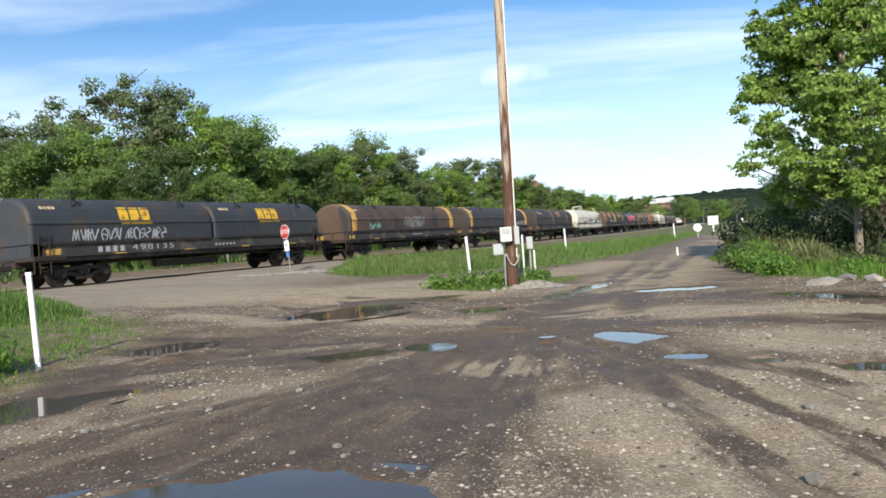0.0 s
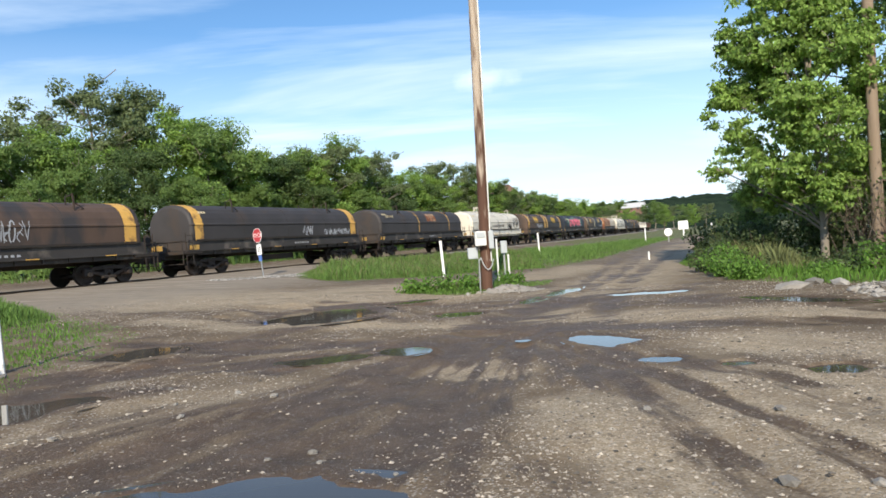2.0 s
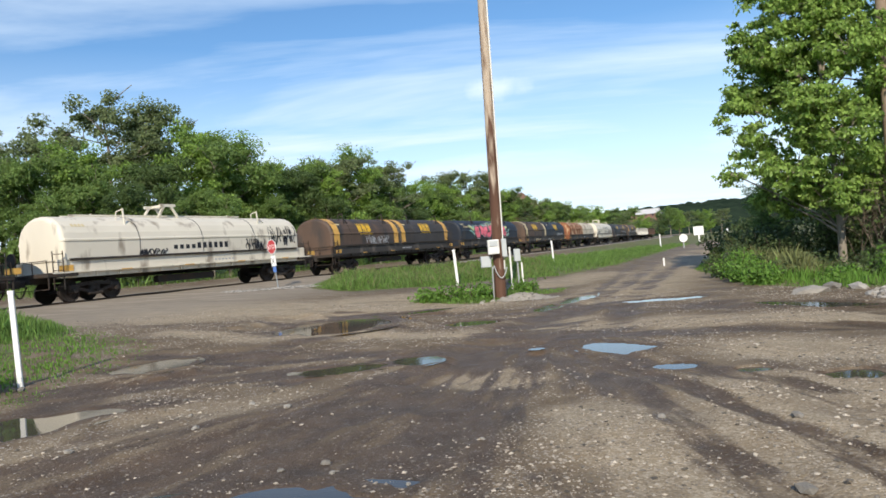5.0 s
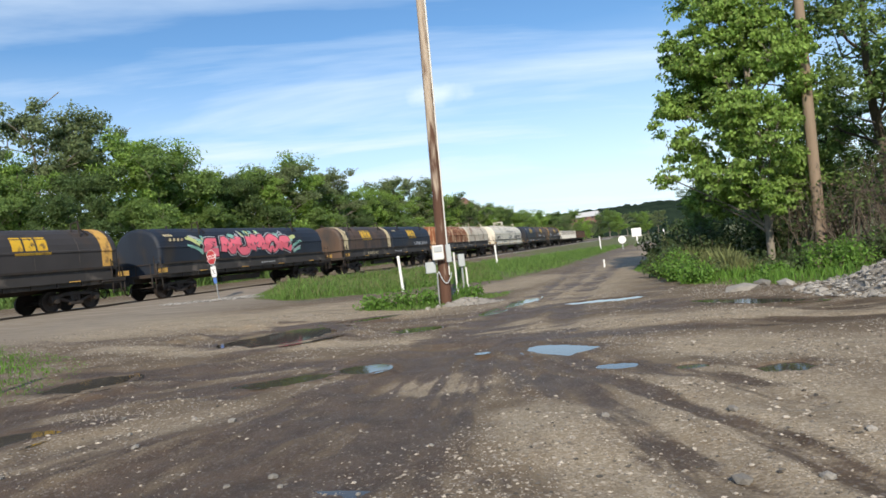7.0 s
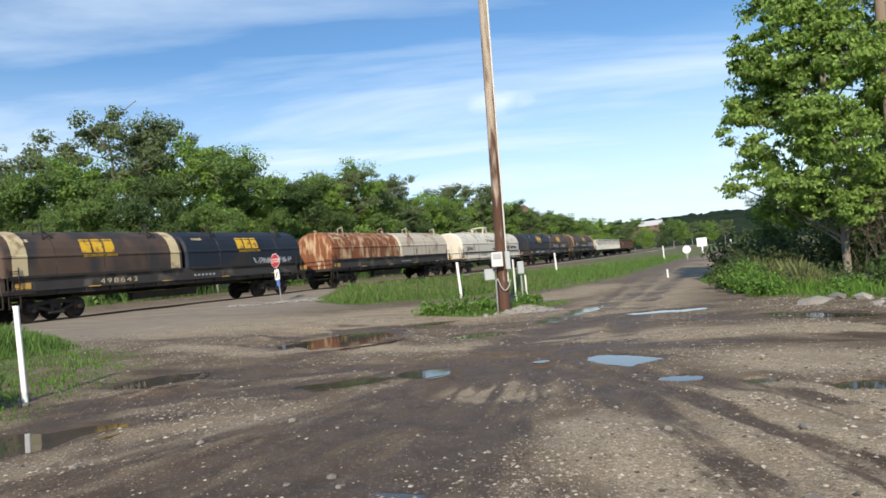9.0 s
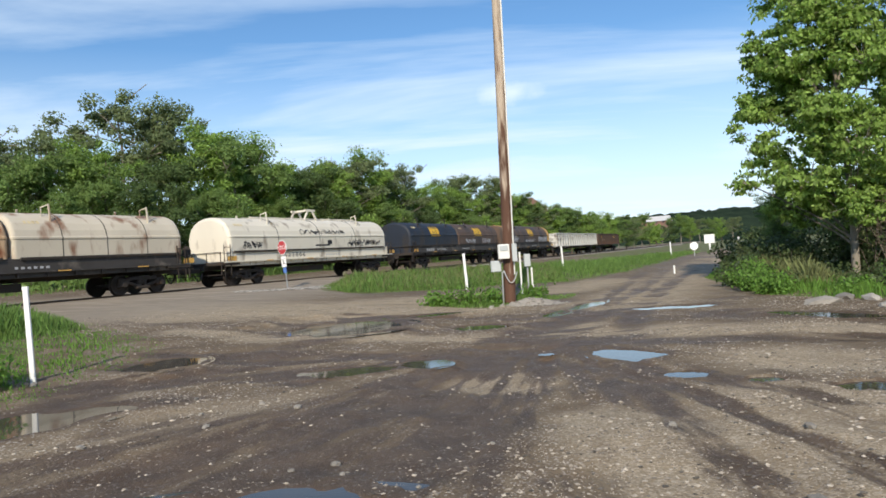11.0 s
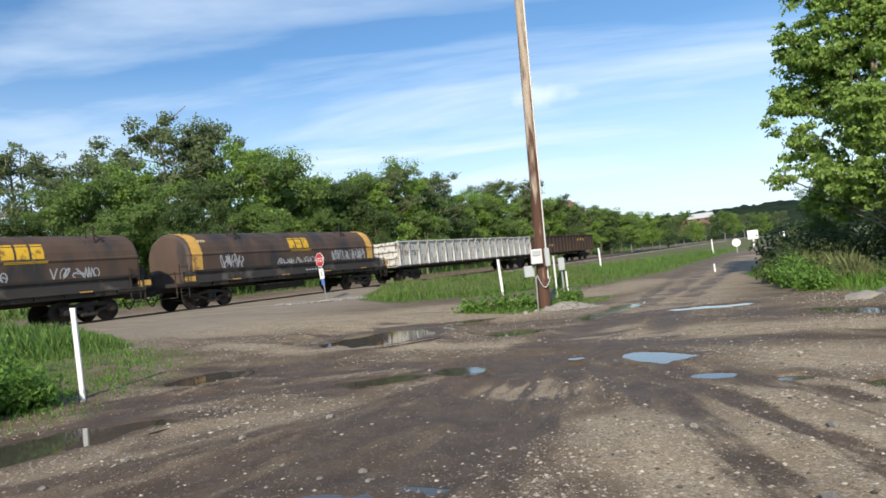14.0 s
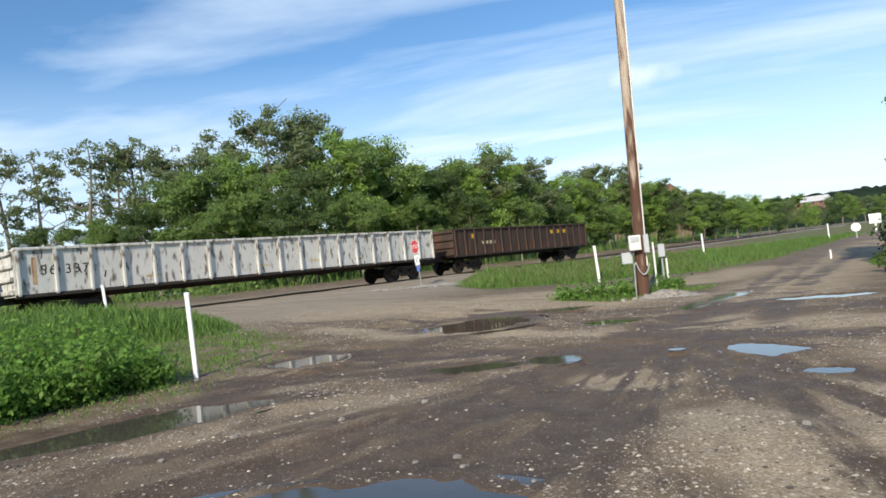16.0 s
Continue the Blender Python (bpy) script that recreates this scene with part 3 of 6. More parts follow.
def ground():
    def axis(a, b, step, lo, hi):
        mid = list(np.arange(a, b + 1e-6, step))
        left, q, k = [], a, step
        while q > lo:
            k *= 1.12
            q -= k
            left.append(q)
        right, q, k = [], b, step
        while q < hi:
            k *= 1.12
            q += k
            right.append(q)
        return np.array(left[::-1] + mid + right)
    xs, ys = axis(-9.5, 10.5, 0.055, -3500, 3500), axis(2.8, 21.5, 0.055, -3500, 3500)
    gx, gy = np.meshgrid(xs, ys)
    x, y = gx.ravel(), gy.ravel()
    z = height(x, y)
    nx, ny = len(xs), len(ys)
    idx = np.arange(nx * ny).reshape(ny, nx)
    faces = np.stack([idx[:-1, :-1], idx[:-1, 1:], idx[1:, 1:], idx[1:, :-1]], -1).reshape(-1, 4)
    me = bpy.data.meshes.new("ground")
    me.vertices.add(nx * ny)
    me.vertices.foreach_set("co", np.stack([x, y, z], -1).ravel())
    me.loops.add(faces.size)
    me.loops.foreach_set("vertex_index", faces.ravel())
    me.polygons.add(len(faces))
    me.polygons.foreach_set("loop_start", np.arange(0, faces.size, 4))
    me.update()
    me.validate()
    mud = np.zeros(len(x))
    wob = 0.5 * (vnoise(x * 1.1 + 3, y * 1.1) - 0.5) + 0.25 * (vnoise(x * 3.7, y * 3.7) - 0.5)
    for w, pts in RUTS:
        mud = np.maximum(mud, 1 - smooth(w * 0.55, w * 1.6, path_distance(pts, x, y) + wob * min(0.8, 1.7 * w)))
    for p in PUDDLES:
        mud = np.maximum(mud, 1 - smooth(0.9, 1.7, puddle_reach(p, x, y)))
    s, d = along(x, y)
    grass = np.zeros(len(x))
    for poly in (GRASS_LEFT, GRASS_MID, GRASS_POLE, GRASS_RIGHT):
        grass = np.maximum(grass, smooth(-0.5, 4.5 if poly is GRASS_LEFT else 0.5, inside(poly, x, y) + wob * 0.6))
    grass = np.maximum(grass, smooth(8.0, 12.0, -d + wob * 2))
    grass = np.maximum(grass, smooth(40, 60, np.hypot(x - 5, y - 25)) * (d > 3.0) * (path_distance(ROAD, x, y) > 3.2))
    road = smooth(12, 8, d) * smooth(-6, -4, d) * smooth(22, 14, np.abs(s + 1))
    dry = np.zeros(len(x))
    for w, pts in DRY:
        dry = np.maximum(dry, 1 - smooth(w * 0.4, w * 1.5, path_distance(pts, x, y) + wob * min(0.8, 1.3 * w)))
    dry *= 1 - 0.5 * smooth(0.6, -1.4, x) * smooth(12.5, 11.0, y)
    for name, val in (("mud", mud), ("grass", grass), ("road", road), ("dry", dry), ("fan_turn", np.arctan2(x - 2.0, 14.0 - np.minimum(y, 13.5))), ("fan_reach", np.hypot(x - 2.0, y - 14.0)), ("fan", smooth(12.2, 10.4, y) * smooth(1.5, 3.5, np.hypot(x - 2.0, y - 14.0)))):
        a = me.attributes.new(name, "FLOAT", "POINT")
        a.data.foreach_set("value", val.astype(np.float32))
    me.materials.append(M_ground)
    me.polygons.foreach_set("use_smooth", [True] * len(me.polygons))
    tagged(new("ground", me), "muddy gravel lot with wheel ruts and grassy verges", "ground", kind="structure")


ground()


def puddles():
    for p, z0 in zip(PUDDLES, PUDDLE_Z):
        bm = bmesh.new()
        c, s = math.cos(radians(p[4])), math.sin(radians(p[4]))
        ring = [bm.verts.new((p[0] + 1.3 * (p[2] * math.cos(a) * c - p[3] * math.sin(a) * s), p[1] + 1.3 * (p[2] * math.cos(a) * s + p[3] * math.sin(a) * c), z0 - 0.012)) for a in np.linspace(0, 2 * math.pi, 33)[:-1]]
        bm.faces.new(ring)
        tagged(part("puddle", bm, M_water), "shallow muddy rain puddle in the gravel", "puddle", "puddles in the lot", "structure")


puddles()


# ---- the track ----
def swept(name, profile, s0, s1, step, mat, closed=True):
    """a profile of (d, z) carried along the track"""
    verts, faces, n = [], [], len(profile)
    ss = np.arange(s0, s1 + 0.1, step)
    for s in ss:
        for d, z in profile:
            x, y, _ = on_line(s, d)
            verts.append((x, y, z))
    for i in range(len(ss) - 1):
        for k in range(n if closed else n - 1):
            a, b = i * n + k, i * n + (k + 1) % n
            faces.append((a, b, b + n, a + n))
    return raw(name, verts, faces, mat)


def track():
    bed = swept("ballast_bed", [(-2.6, 0.72), (-1.7, 0.9), (1.7, 0.9), (2.7, 0.70)], -250, 850, 5, M_ballast, False)
    tagged(bed, "pale crushed stone bed under the railway track", "ballast", kind="structure")
    for d in (-0.755, 0.755):
        prof = [(d - 0.07, 0.87), (d + 0.07, 0.87), (d + 0.07, 0.885), (d + 0.015, 0.90), (d + 0.015, 1.0), (d + 0.036, 1.01), (d + 0.036, RAIL_Z), (d - 0.036, RAIL_Z), (d - 0.036, 1.01), (d - 0.015, 1.0), (d - 0.015, 0.90), (d - 0.07, 0.885)]
        tagged(swept("rail", prof, -250, 850, 4, M_rail), "worn steel running rail with rusty sides", "rail", "rails of the track", "structure")
    bm = bmesh.new()
    box(bm, -1.3, 1.3, -0.11, 0.11, -0.09, 0.09, 0.01)
    me = mesh_of("tie", bm, M_tie)
    for k in range(200):
        s = 12 + 0.55 * k
        x, y, h = on_line(s)
        share("tie", me, bed, pose(x, y, 0.855, 0, 0, -h))


track()


# ---- the train ----
WHEELS = []
RISE = 0.42                          # wheel radius


def truck_parts(car, y, shared):
    t = share("truck", shared["bolster"], car, pose(0, y, 0))
    for x in (-1.0, 1.0):
        share("side_frame", shared["side_frame"], t, pose(x, 0, 0))
    for dy in (-0.89, 0.89):
        share("axle", shared["axle"], t, pose(0, dy, RISE))
        for x in (-0.755, 0.755):
            WHEELS.append((share("wheel", shared["wheel"], t), car, x, dy))


def running_gear():
    r = {}
    bm = bmesh.new()
    box(bm, -1.05, 1.05, -0.2, 0.2, 0.4, 0.72, 0.03)
    r["bolster"] = mesh_of("truck_bolster", bm, M_under)
    bm = bmesh.new()
    for sy in (-1, 1):
        bar(bm, (0, 0, 0.70), (0, sy * 0.75, 0.62), 0.12, 0.13)
        bar(bm, (0, 0.05 * sy, 0.30), (0, sy * 0.75, 0.52), 0.12, 0.11)
        box(bm, -0.10, 0.10, min(sy * 0.68, sy * 1.08), max(sy * 0.68, sy * 1.08), 0.34, 0.66, 0.04)
        rod(bm, (0.08, sy * 0.89, RISE), (0.17, sy * 0.89, RISE), 0.10, 0.09, 10)
        rod(bm, (0, sy * 0.13, 0.32), (0, sy * 0.13, 0.6), 0.085, n=8)
    box(bm, -0.10, 0.10, -0.32, 0.32, 0.22, 0.34, 0.03)
    box(bm, -0.08, 0.08, -0.3, 0.3, 0.58, 0.76, 0.03)
    r["side_frame"] = mesh_of("side_frame", bm, M_under)
    bm = bmesh.new()
    rod(bm, (-0.95, 0, 0), (0.95, 0, 0), 0.075, n=10)
    r["axle"] = mesh_of("axle", bm, M_wheel)
    bm = bmesh.new()
    prof = [(-0.07, 0.0), (-0.07, 0.445), (-0.035, 0.445), (-0.03, RISE), (0.065, RISE - 0.004), (0.065, 0.35), (0.02, 0.33), (0.015, 0.16), (0.07, 0.13), (0.07, 0.0)]
    n = 24
    rings = [[bm.verts.new((px, pr * math.cos(2 * math.pi * k / n), pr * math.sin(2 * math.pi * k / n))) for k in range(n)] for px, pr in prof if pr > 0]
    for a, b in zip(rings[:-1], rings[1:]):
        for k in range(n):
            bm.faces.new((a[k], a[(k + 1) % n], b[(k + 1) % n], b[k]))
    bm.faces.new(rings[0])
    bm.faces.new(rings[-1][::-1])
    bmesh.ops.recalc_face_normals(bm, faces=bm.faces)
    r["wheel"] = mesh_of("wheel", bm, M_wheel)
    bm = bmesh.new()
    box(bm, -0.11, 0.11, -0.75, 0.0, 0.70, 0.92, 0.03)
    box(bm, -0.17, 0.17, -0.98, -0.72, 0.66, 0.98, 0.06)
    r["coupler"] = mesh_of("coupler", bm, M_under)
    bm = bmesh.new()
    pts = [(0.35, -0.1 - 0.55 * k / 8, 0.72 - 0.42 * math.sin(math.pi * k / 8)) for k in range(9)]
    for a, b in zip(pts[:-1], pts[1:]):
        rod(bm, a, b, 0.03, n=6)
    r["hose"] = mesh_of("air_hose", bm, M_under)
    return r


GEAR = running_gear()
HOOD = [(1.40, 1.60), (1.40, 2.28), (1.43, 2.30), (1.43, 2.36), (1.385, 2.40), (1.33, 2.62), (1.19, 2.88), (0.98, 3.08), (0.70, 3.23), (0.36, 3.32), (0.0, 3.35)]
HOOD = HOOD + [(-x, z) for x, z in HOOD[-2::-1]]


def hood_mesh(y0, y1, mat, grow=0.0, ends=True, flat=0.17):
    """a coil hood: straight sides, arched top, rounded end corners"""
    bm = bmesh.new()
    if ends:
        stations = [(y0 + flat * (1 - math.cos(math.pi / 2 * k / 5)), flat * (1 - math.sin(math.pi / 2 * k / 5))) for k in range(6)]
        stations += [(y1 - (q - y0), sh) for q, sh in stations[::-1]]
    else:
        stations = [(y0, 0.0), (y1, 0.0)]
    rings = []
    for y, sh in stations:
        rings.append([bm.verts.new(((abs(x) - sh * min(1, abs(x) / 0.7) + grow * (abs(x) > 0.01)) * (1 if x > 0 else -1), y, z - (sh + 0.0) * max(0, (z - 2.4) / 0.95) + grow * (z > 2.4))) for x, z in HOOD])
    for a, b in zip(rings[:-1], rings[1:]):
        for k in range(len(HOOD) - 1):
            bm.faces.new((a[k], a[k + 1], b[k + 1], b[k]))
    bm.faces.new(rings[0])
    bm.faces.new(rings[-1][::-1])
    bmesh.ops.recalc_face_normals(bm, faces=bm.faces)
    return bm


def on_hood(z):
    """x of the hood's near side at height z"""
    zs, xs = [q[1] for q in HOOD[:11]], [q[0] for q in HOOD[:11]]
    return float(np.interp(z, zs, xs))


def patch(bm, y0, y1, z0, z1, lift=0.012, shear=0.0):
    """a thin painted patch that follows the hood's near side; shear slants it along y"""
    n = max(1, int((z1 - z0) / 0.12))
    cols = []
    for k in range(n + 1):
        z = z0 + (z1 - z0) * k / n
        x = on_hood(z) + lift
        sh = shear * k / n
        cols.append((bm.verts.new((x, y0 + sh, z)), bm.verts.new((x, y1 + sh, z))))
    for a, b in zip(cols[:-1], cols[1:]):
        bm.faces.new((a[0], a[1], b[1], b[0]))


def logo(car, y, scale=1.0, mat=None, underline=True, z=2.42):
    """three plain slanting yellow blocks over a bar"""
    w, z0, z1 = 0.42 * scale, z, z + 0.54 * scale
    for k in range(3):
        bm = bmesh.new()
        a = y - 1.0 * scale + k * 0.50 * scale
        patch(bm, a, a + w, z0, z1, 0.012, 0.05 * scale)
        part("logo_block", bm, mat or M_lemon, car, "plain yellow painted block")
    if underline:
        bm = bmesh.new()
        patch(bm, y - 0.95 * scale, y + 0.52 * scale, z - 0.16, z - 0.075)
        part("logo_bar", bm, mat or M_lemon, car)


def ribbon(bm, path, width, lift):
    """a painted line that follows the hood's near side along places (y, z)"""
    rows = []
    for i, (y, z) in enumerate(path):
        (ya, za), (yb, zb) = path[max(0, i - 1)], path[min(len(path) - 1, i + 1)]
        n = math.hypot(yb - ya, zb - za) + 1e-9
        dy, dz = -(zb - za) / n * width / 2, (yb - ya) / n * width / 2
        rows.append([bm.verts.new((on_hood(z + k * dz) + lift, y + k * dy, z + k * dz)) for k in (-1, 1)])
    for a, b in zip(rows[:-1], rows[1:]):
        bm.faces.new((a[0], b[0], b[1], a[1]))


def strokes(car, name, y0, y1, z0, z1, mat, seed, n=12, label=""):
    """unreadable sprayed tag: a scrawl of bent, looping lines"""
    rnd = random.Random(seed)
    w = (y1 - y0) / n
    for k in range(n):
        bm = bmesh.new()
        a, t = y0 + w * (k + 0.5 + rnd.uniform(-0.3, 0.3)), rnd.uniform(0.03, 0.065)
        h = (z1 - z0) * rnd.uniform(0.7, 1.0)
        low = z0 + (z1 - z0 - h) * rnd.random()
        kind, lean, ph = rnd.choice((0, 0, 1, 1, 2, 3)), rnd.uniform(-0.2, 0.35) * w, rnd.uniform(0, 6.28)
        path = []
        for j in range(13):
            u = j / 12
            if kind == 0:
                q = (a + w * 0.5 * math.sin(2 * math.pi * u * 0.9 + ph), low + h * (0.5 - 0.5 * math.cos(2 * math.pi * u * 0.9 + 0.4)))
            elif kind == 1:
                q = (a + w * 0.45 * math.sin(2 * math.pi * u), low + h * (1 - u))
            elif kind == 2:
                q = (a + w * (u - 0.5) * 1.1, low + h * abs(2 * u - 1) ** 0.9)
            else:
                q = (a + w * (u - 0.5), low + h * (0.5 - 0.5 * math.cos(4 * math.pi * u)))
            path.append((q[0] + lean * (q[1] - low) / h, q[1]))
        ribbon(bm, path, t, 0.014 + 0.0006 * k)
        if rnd.random() < 0.5:
            ribbon(bm, [(a - w * 0.4, low + h * 0.45), (a, low + h * 0.55), (a + w * 0.6, low + h * rnd.uniform(0.3, 0.7))], t, 0.024 + 0.0006 * k)
        part(name, bm, mat, car, label)


def words(name, text, size, mat, parent, m, label=""):
    cu = bpy.data.curves.new(name, "FONT")
    cu.body, cu.size, cu.extrude = text, size, 0.002
    ob = bpy.data.objects.new(name, cu)
    scene.collection.objects.link(ob)
    me = bpy.data.meshes.new_from_object(ob)
    bpy.data.objects.remove(ob)
    me.materials.append(mat)
    return share(name, me, parent, m, label)


def side_words(car, text, y, z, size, mat, x, wide=1.0):
    """lettering on the near side, read from beside the track"""
    for k, c in enumerate(text):
        words("digit", c, size, mat, car, pose(x, y + k * size * wide * 0.62, z, 90, 0, 90) @ Matrix.Diagonal((wide, 1, 1, 1)))


def bars_row(car, y0, n, w, z0, z1, mat, x, name="marking"):
    for k in range(n):
        a = y0 + k * w
        bm = bmesh.new()
        box(bm, x, x + 0.006, a, a + w * 0.55, z0, z1)
        part(name, bm, mat, car, "small painted marking")


def graffiti(car, y0, y1):
    """a large pink piece of bold overlapping shapes with pale green sprays round it"""
    rnd = random.Random(5)
    span = y1 - y0
    # sprays that burst out at the ends and along the top
    for k in range(40):
        f = rnd.random() if k >= 22 else rnd.choice((rnd.uniform(-0.06, 0.08), rnd.uniform(0.90, 1.05)))
        y = y0 + span * f
        z = 1.75 + rnd.random() * 0.75 if k < 22 else 2.45 + 0.30 * math.sin(math.pi * f)
        dy, dz = (f - 0.5) * rnd.uniform(0.9, 1.7) + rnd.uniform(-0.2, 0.2), rnd.uniform(0.15, 0.42)
        bm = bmesh.new()
        ribbon(bm, [(y, z), (y + dy * 0.5, z + dz * 0.65), (y + dy, min(3.1, z + dz))], rnd.uniform(0.07, 0.2), 0.012 + 0.0004 * k)
        part("graffiti_spray", bm, (M_teal, M_teal, M_tag, M_limepaint)[k % 4], car, "pale green spray paint burst")
    # bold shapes: each a bent stroke in a cell of its own, laid white, dark, then pink
    shapes = [[(0.0, 0.05), (0.12, 0.95), (1.0, 0.9), (0.35, 0.86), (0.28, 0.5), (0.85, 0.5), (0.25, 0.46), (0.2, 0.04), (0.95, 0.08)],
              [(0.05, 0.0), (0.15, 0.98), (0.5, 0.5), (0.82, 0.02), (0.98, 0.98)],
              [(0.08, 1.0), (0.02, 0.35), (0.30, 0.02), (0.72, 0.05), (0.95, 0.40), (0.98, 1.0)],
              [(0.0, 0.0), (0.15, 1.0), (0.50, 0.35), (0.85, 1.0), (1.0, 0.0)],
              [(0.5, 0.02), (0.05, 0.25), (0.05, 0.75), (0.5, 0.98), (0.95, 0.72), (0.95, 0.25), (0.5, 0.04)],
              [(0.0, 0.0), (0.10, 0.98), (0.75, 0.95), (0.85, 0.62), (0.25, 0.48), (0.75, 0.30), (1.25, 0.02)]]
    w = span / len(shapes)
    for k, path in enumerate(shapes):
        f = (k + 0.5) / len(shapes)
        top = 2.46 + 0.34 * math.sin(math.pi * f)
        fine = []
        for (a, b), (c, d) in zip(path[:-1], path[1:]):
            fine += [(a + (c - a) * j / 5, b + (d - b) * j / 5) for j in range(5)]
        fine.append(path[-1])
        fine = [tuple(sum(fine[min(len(fine) - 1, max(0, i + j))][q] for j in (-1, 0, 1)) / 3 for q in (0, 1)) for i in range(len(fine))]
        line = [(y0 + (k + 0.12 + 0.76 * u) * w + (v - 0.5) * 0.3 * (f - 0.3), 1.93 + v * (top - 1.93)) for u, v in fine]
        for name, mat, wide, lift, label in (("graffiti_outline", M_tag, 0.64, 0.030, "white spray paint outline"), ("graffiti_shadow", M_tagdark, 0.54, 0.040, "dark spray paint edge"), ("graffiti_shape", M_pink, 0.43, 0.052, "pink spray paint shape")):
            bm = bmesh.new()
            ribbon(bm, line, wide, lift + 0.0012 * k)
            part(name, bm, mat, car, label)


def ladder(car, x, y, z0, z1, mat):
    bm = bmesh.new()
    for dy in (-0.2, 0.2):
        bar(bm, (x, y + dy, z0), (x, y + dy, z1), 0.03, 0.03)
    k = z0 + 0.12
    while k < z1:
        bar(bm, (x, y - 0.2, k), (x, y + 0.2, k), 0.025, 0.025)
        k += 0.3
    part("ladder", bm, mat, car)


def frame_and_gear(car, half, sill_mat):
    """underframe, trough sides, end platforms, trucks and couplers of a coil car; half: half length over the sills"""
    bm = bmesh.new()
    box(bm, -0.35, 0.35, -half, half, 0.78, 1.1, 0.02)
    for k in range(9):
        y = -half * 0.62 + k * half * 1.24 / 8
        bar(bm, (-1.3, y, 1.0), (1.3, y, 1.0), 0.12, 0.14)
    bar(bm, (0.7, -half * 0.3, 0.6), (0.7, half * 0.12, 0.6), 0.28, 0.3)
    part("centre_sill", bm, M_under, car)
    for sx in (-1, 1):
        bm = bmesh.new()
        a, b = sorted((sx * 1.22, sx * 1.36))
        box(bm, a, b, -half + 0.5, half - 0.5, 0.92, 1.62, 0.015)
        a, b = sorted((sx * 1.34, sx * 1.52))
        box(bm, a, b, -half + 0.2, half - 0.2, 1.10, 1.15)
        for k in range(14):
            y = -half + 1.0 + k * (2 * half - 2.0) / 13
            a, b = sorted((sx * 1.355, sx * 1.44))
            box(bm, a, b, y - 0.03, y + 0.03, 0.94, 1.10)
        part("side_sill", bm, sill_mat, car)
    for sy in (-1, 1):
        bm = bmesh.new()
        a, b = sorted((sy * (half - 1.2), sy * half))
        box(bm, -1.5, 1.5, a, b, 0.98, 1.14, 0.02)
        for x in (-1.45, 1.45):
            bar(bm, (x, sy * (half - 0.05), 0.55), (x, sy * (half - 0.05), 1.1), 0.04, 0.04)
        bar(bm, (-1.45, sy * (half - 0.05), 0.55), (1.45, sy * (half - 0.05), 0.55), 0.035, 0.035)
        for x in (-1.4, -0.5, 0.5, 1.4):
            bar(bm, (x, sy * (half - 0.06), 1.12), (x, sy * (half - 0.06), 1.6), 0.03, 0.03)
        bar(bm, (-1.4, sy * (half - 0.06), 1.6), (1.4, sy * (half - 0.06), 1.6), 0.03, 0.03)
        part("end_platform", bm, M_under, car)
        share("coupler", GEAR["coupler"], car, pose(0, sy * (half - 0.02), 0, 0, 0, 180 if sy > 0 else 0))
        share("air_hose", GEAR["hose"], car, pose(0, sy * half, 0, 0, 0, 180 if sy > 0 else 0))
        truck_parts(car, sy * (half - 2.15), GEAR)
    bm = bmesh.new()
    rod(bm, (-0.9, -half + 0.18, 1.75), (-0.9, -half + 0.12, 1.75), 0.28, n=16)
    part("brake_wheel", bm, M_under, car)


def lifting_brackets(car, ys, mat, tall=0.0):
    for y in ys:
        for sx in (-1, 1):
            bm = bmesh.new()
            bar(bm, (sx * 1.12, y, 2.80), (sx * 1.02, y, 3.62 + tall), 0.055, 0.05)
            bar(bm, (sx * 1.06, y + 0.42, 3.02), (sx * 1.04, y, 3.30 + tall), 0.035, 0.035)
            bar(bm, (sx * 1.06, y + 0.42, 3.02), (sx * 1.10, y, 2.92), 0.03, 0.03)
            bar(bm, (sx * 1.02, y - 0.02, 3.58 + tall), (sx * 0.80, y - 0.16, 3.50 + tall), 0.035, 0.035)
            bar(bm, (sx * 0.80, y - 0.16, 3.50 + tall), (sx * 0.80, y - 0.16, 3.12), 0.03, 0.03)
            part("lifting_bracket", bm, mat, car)


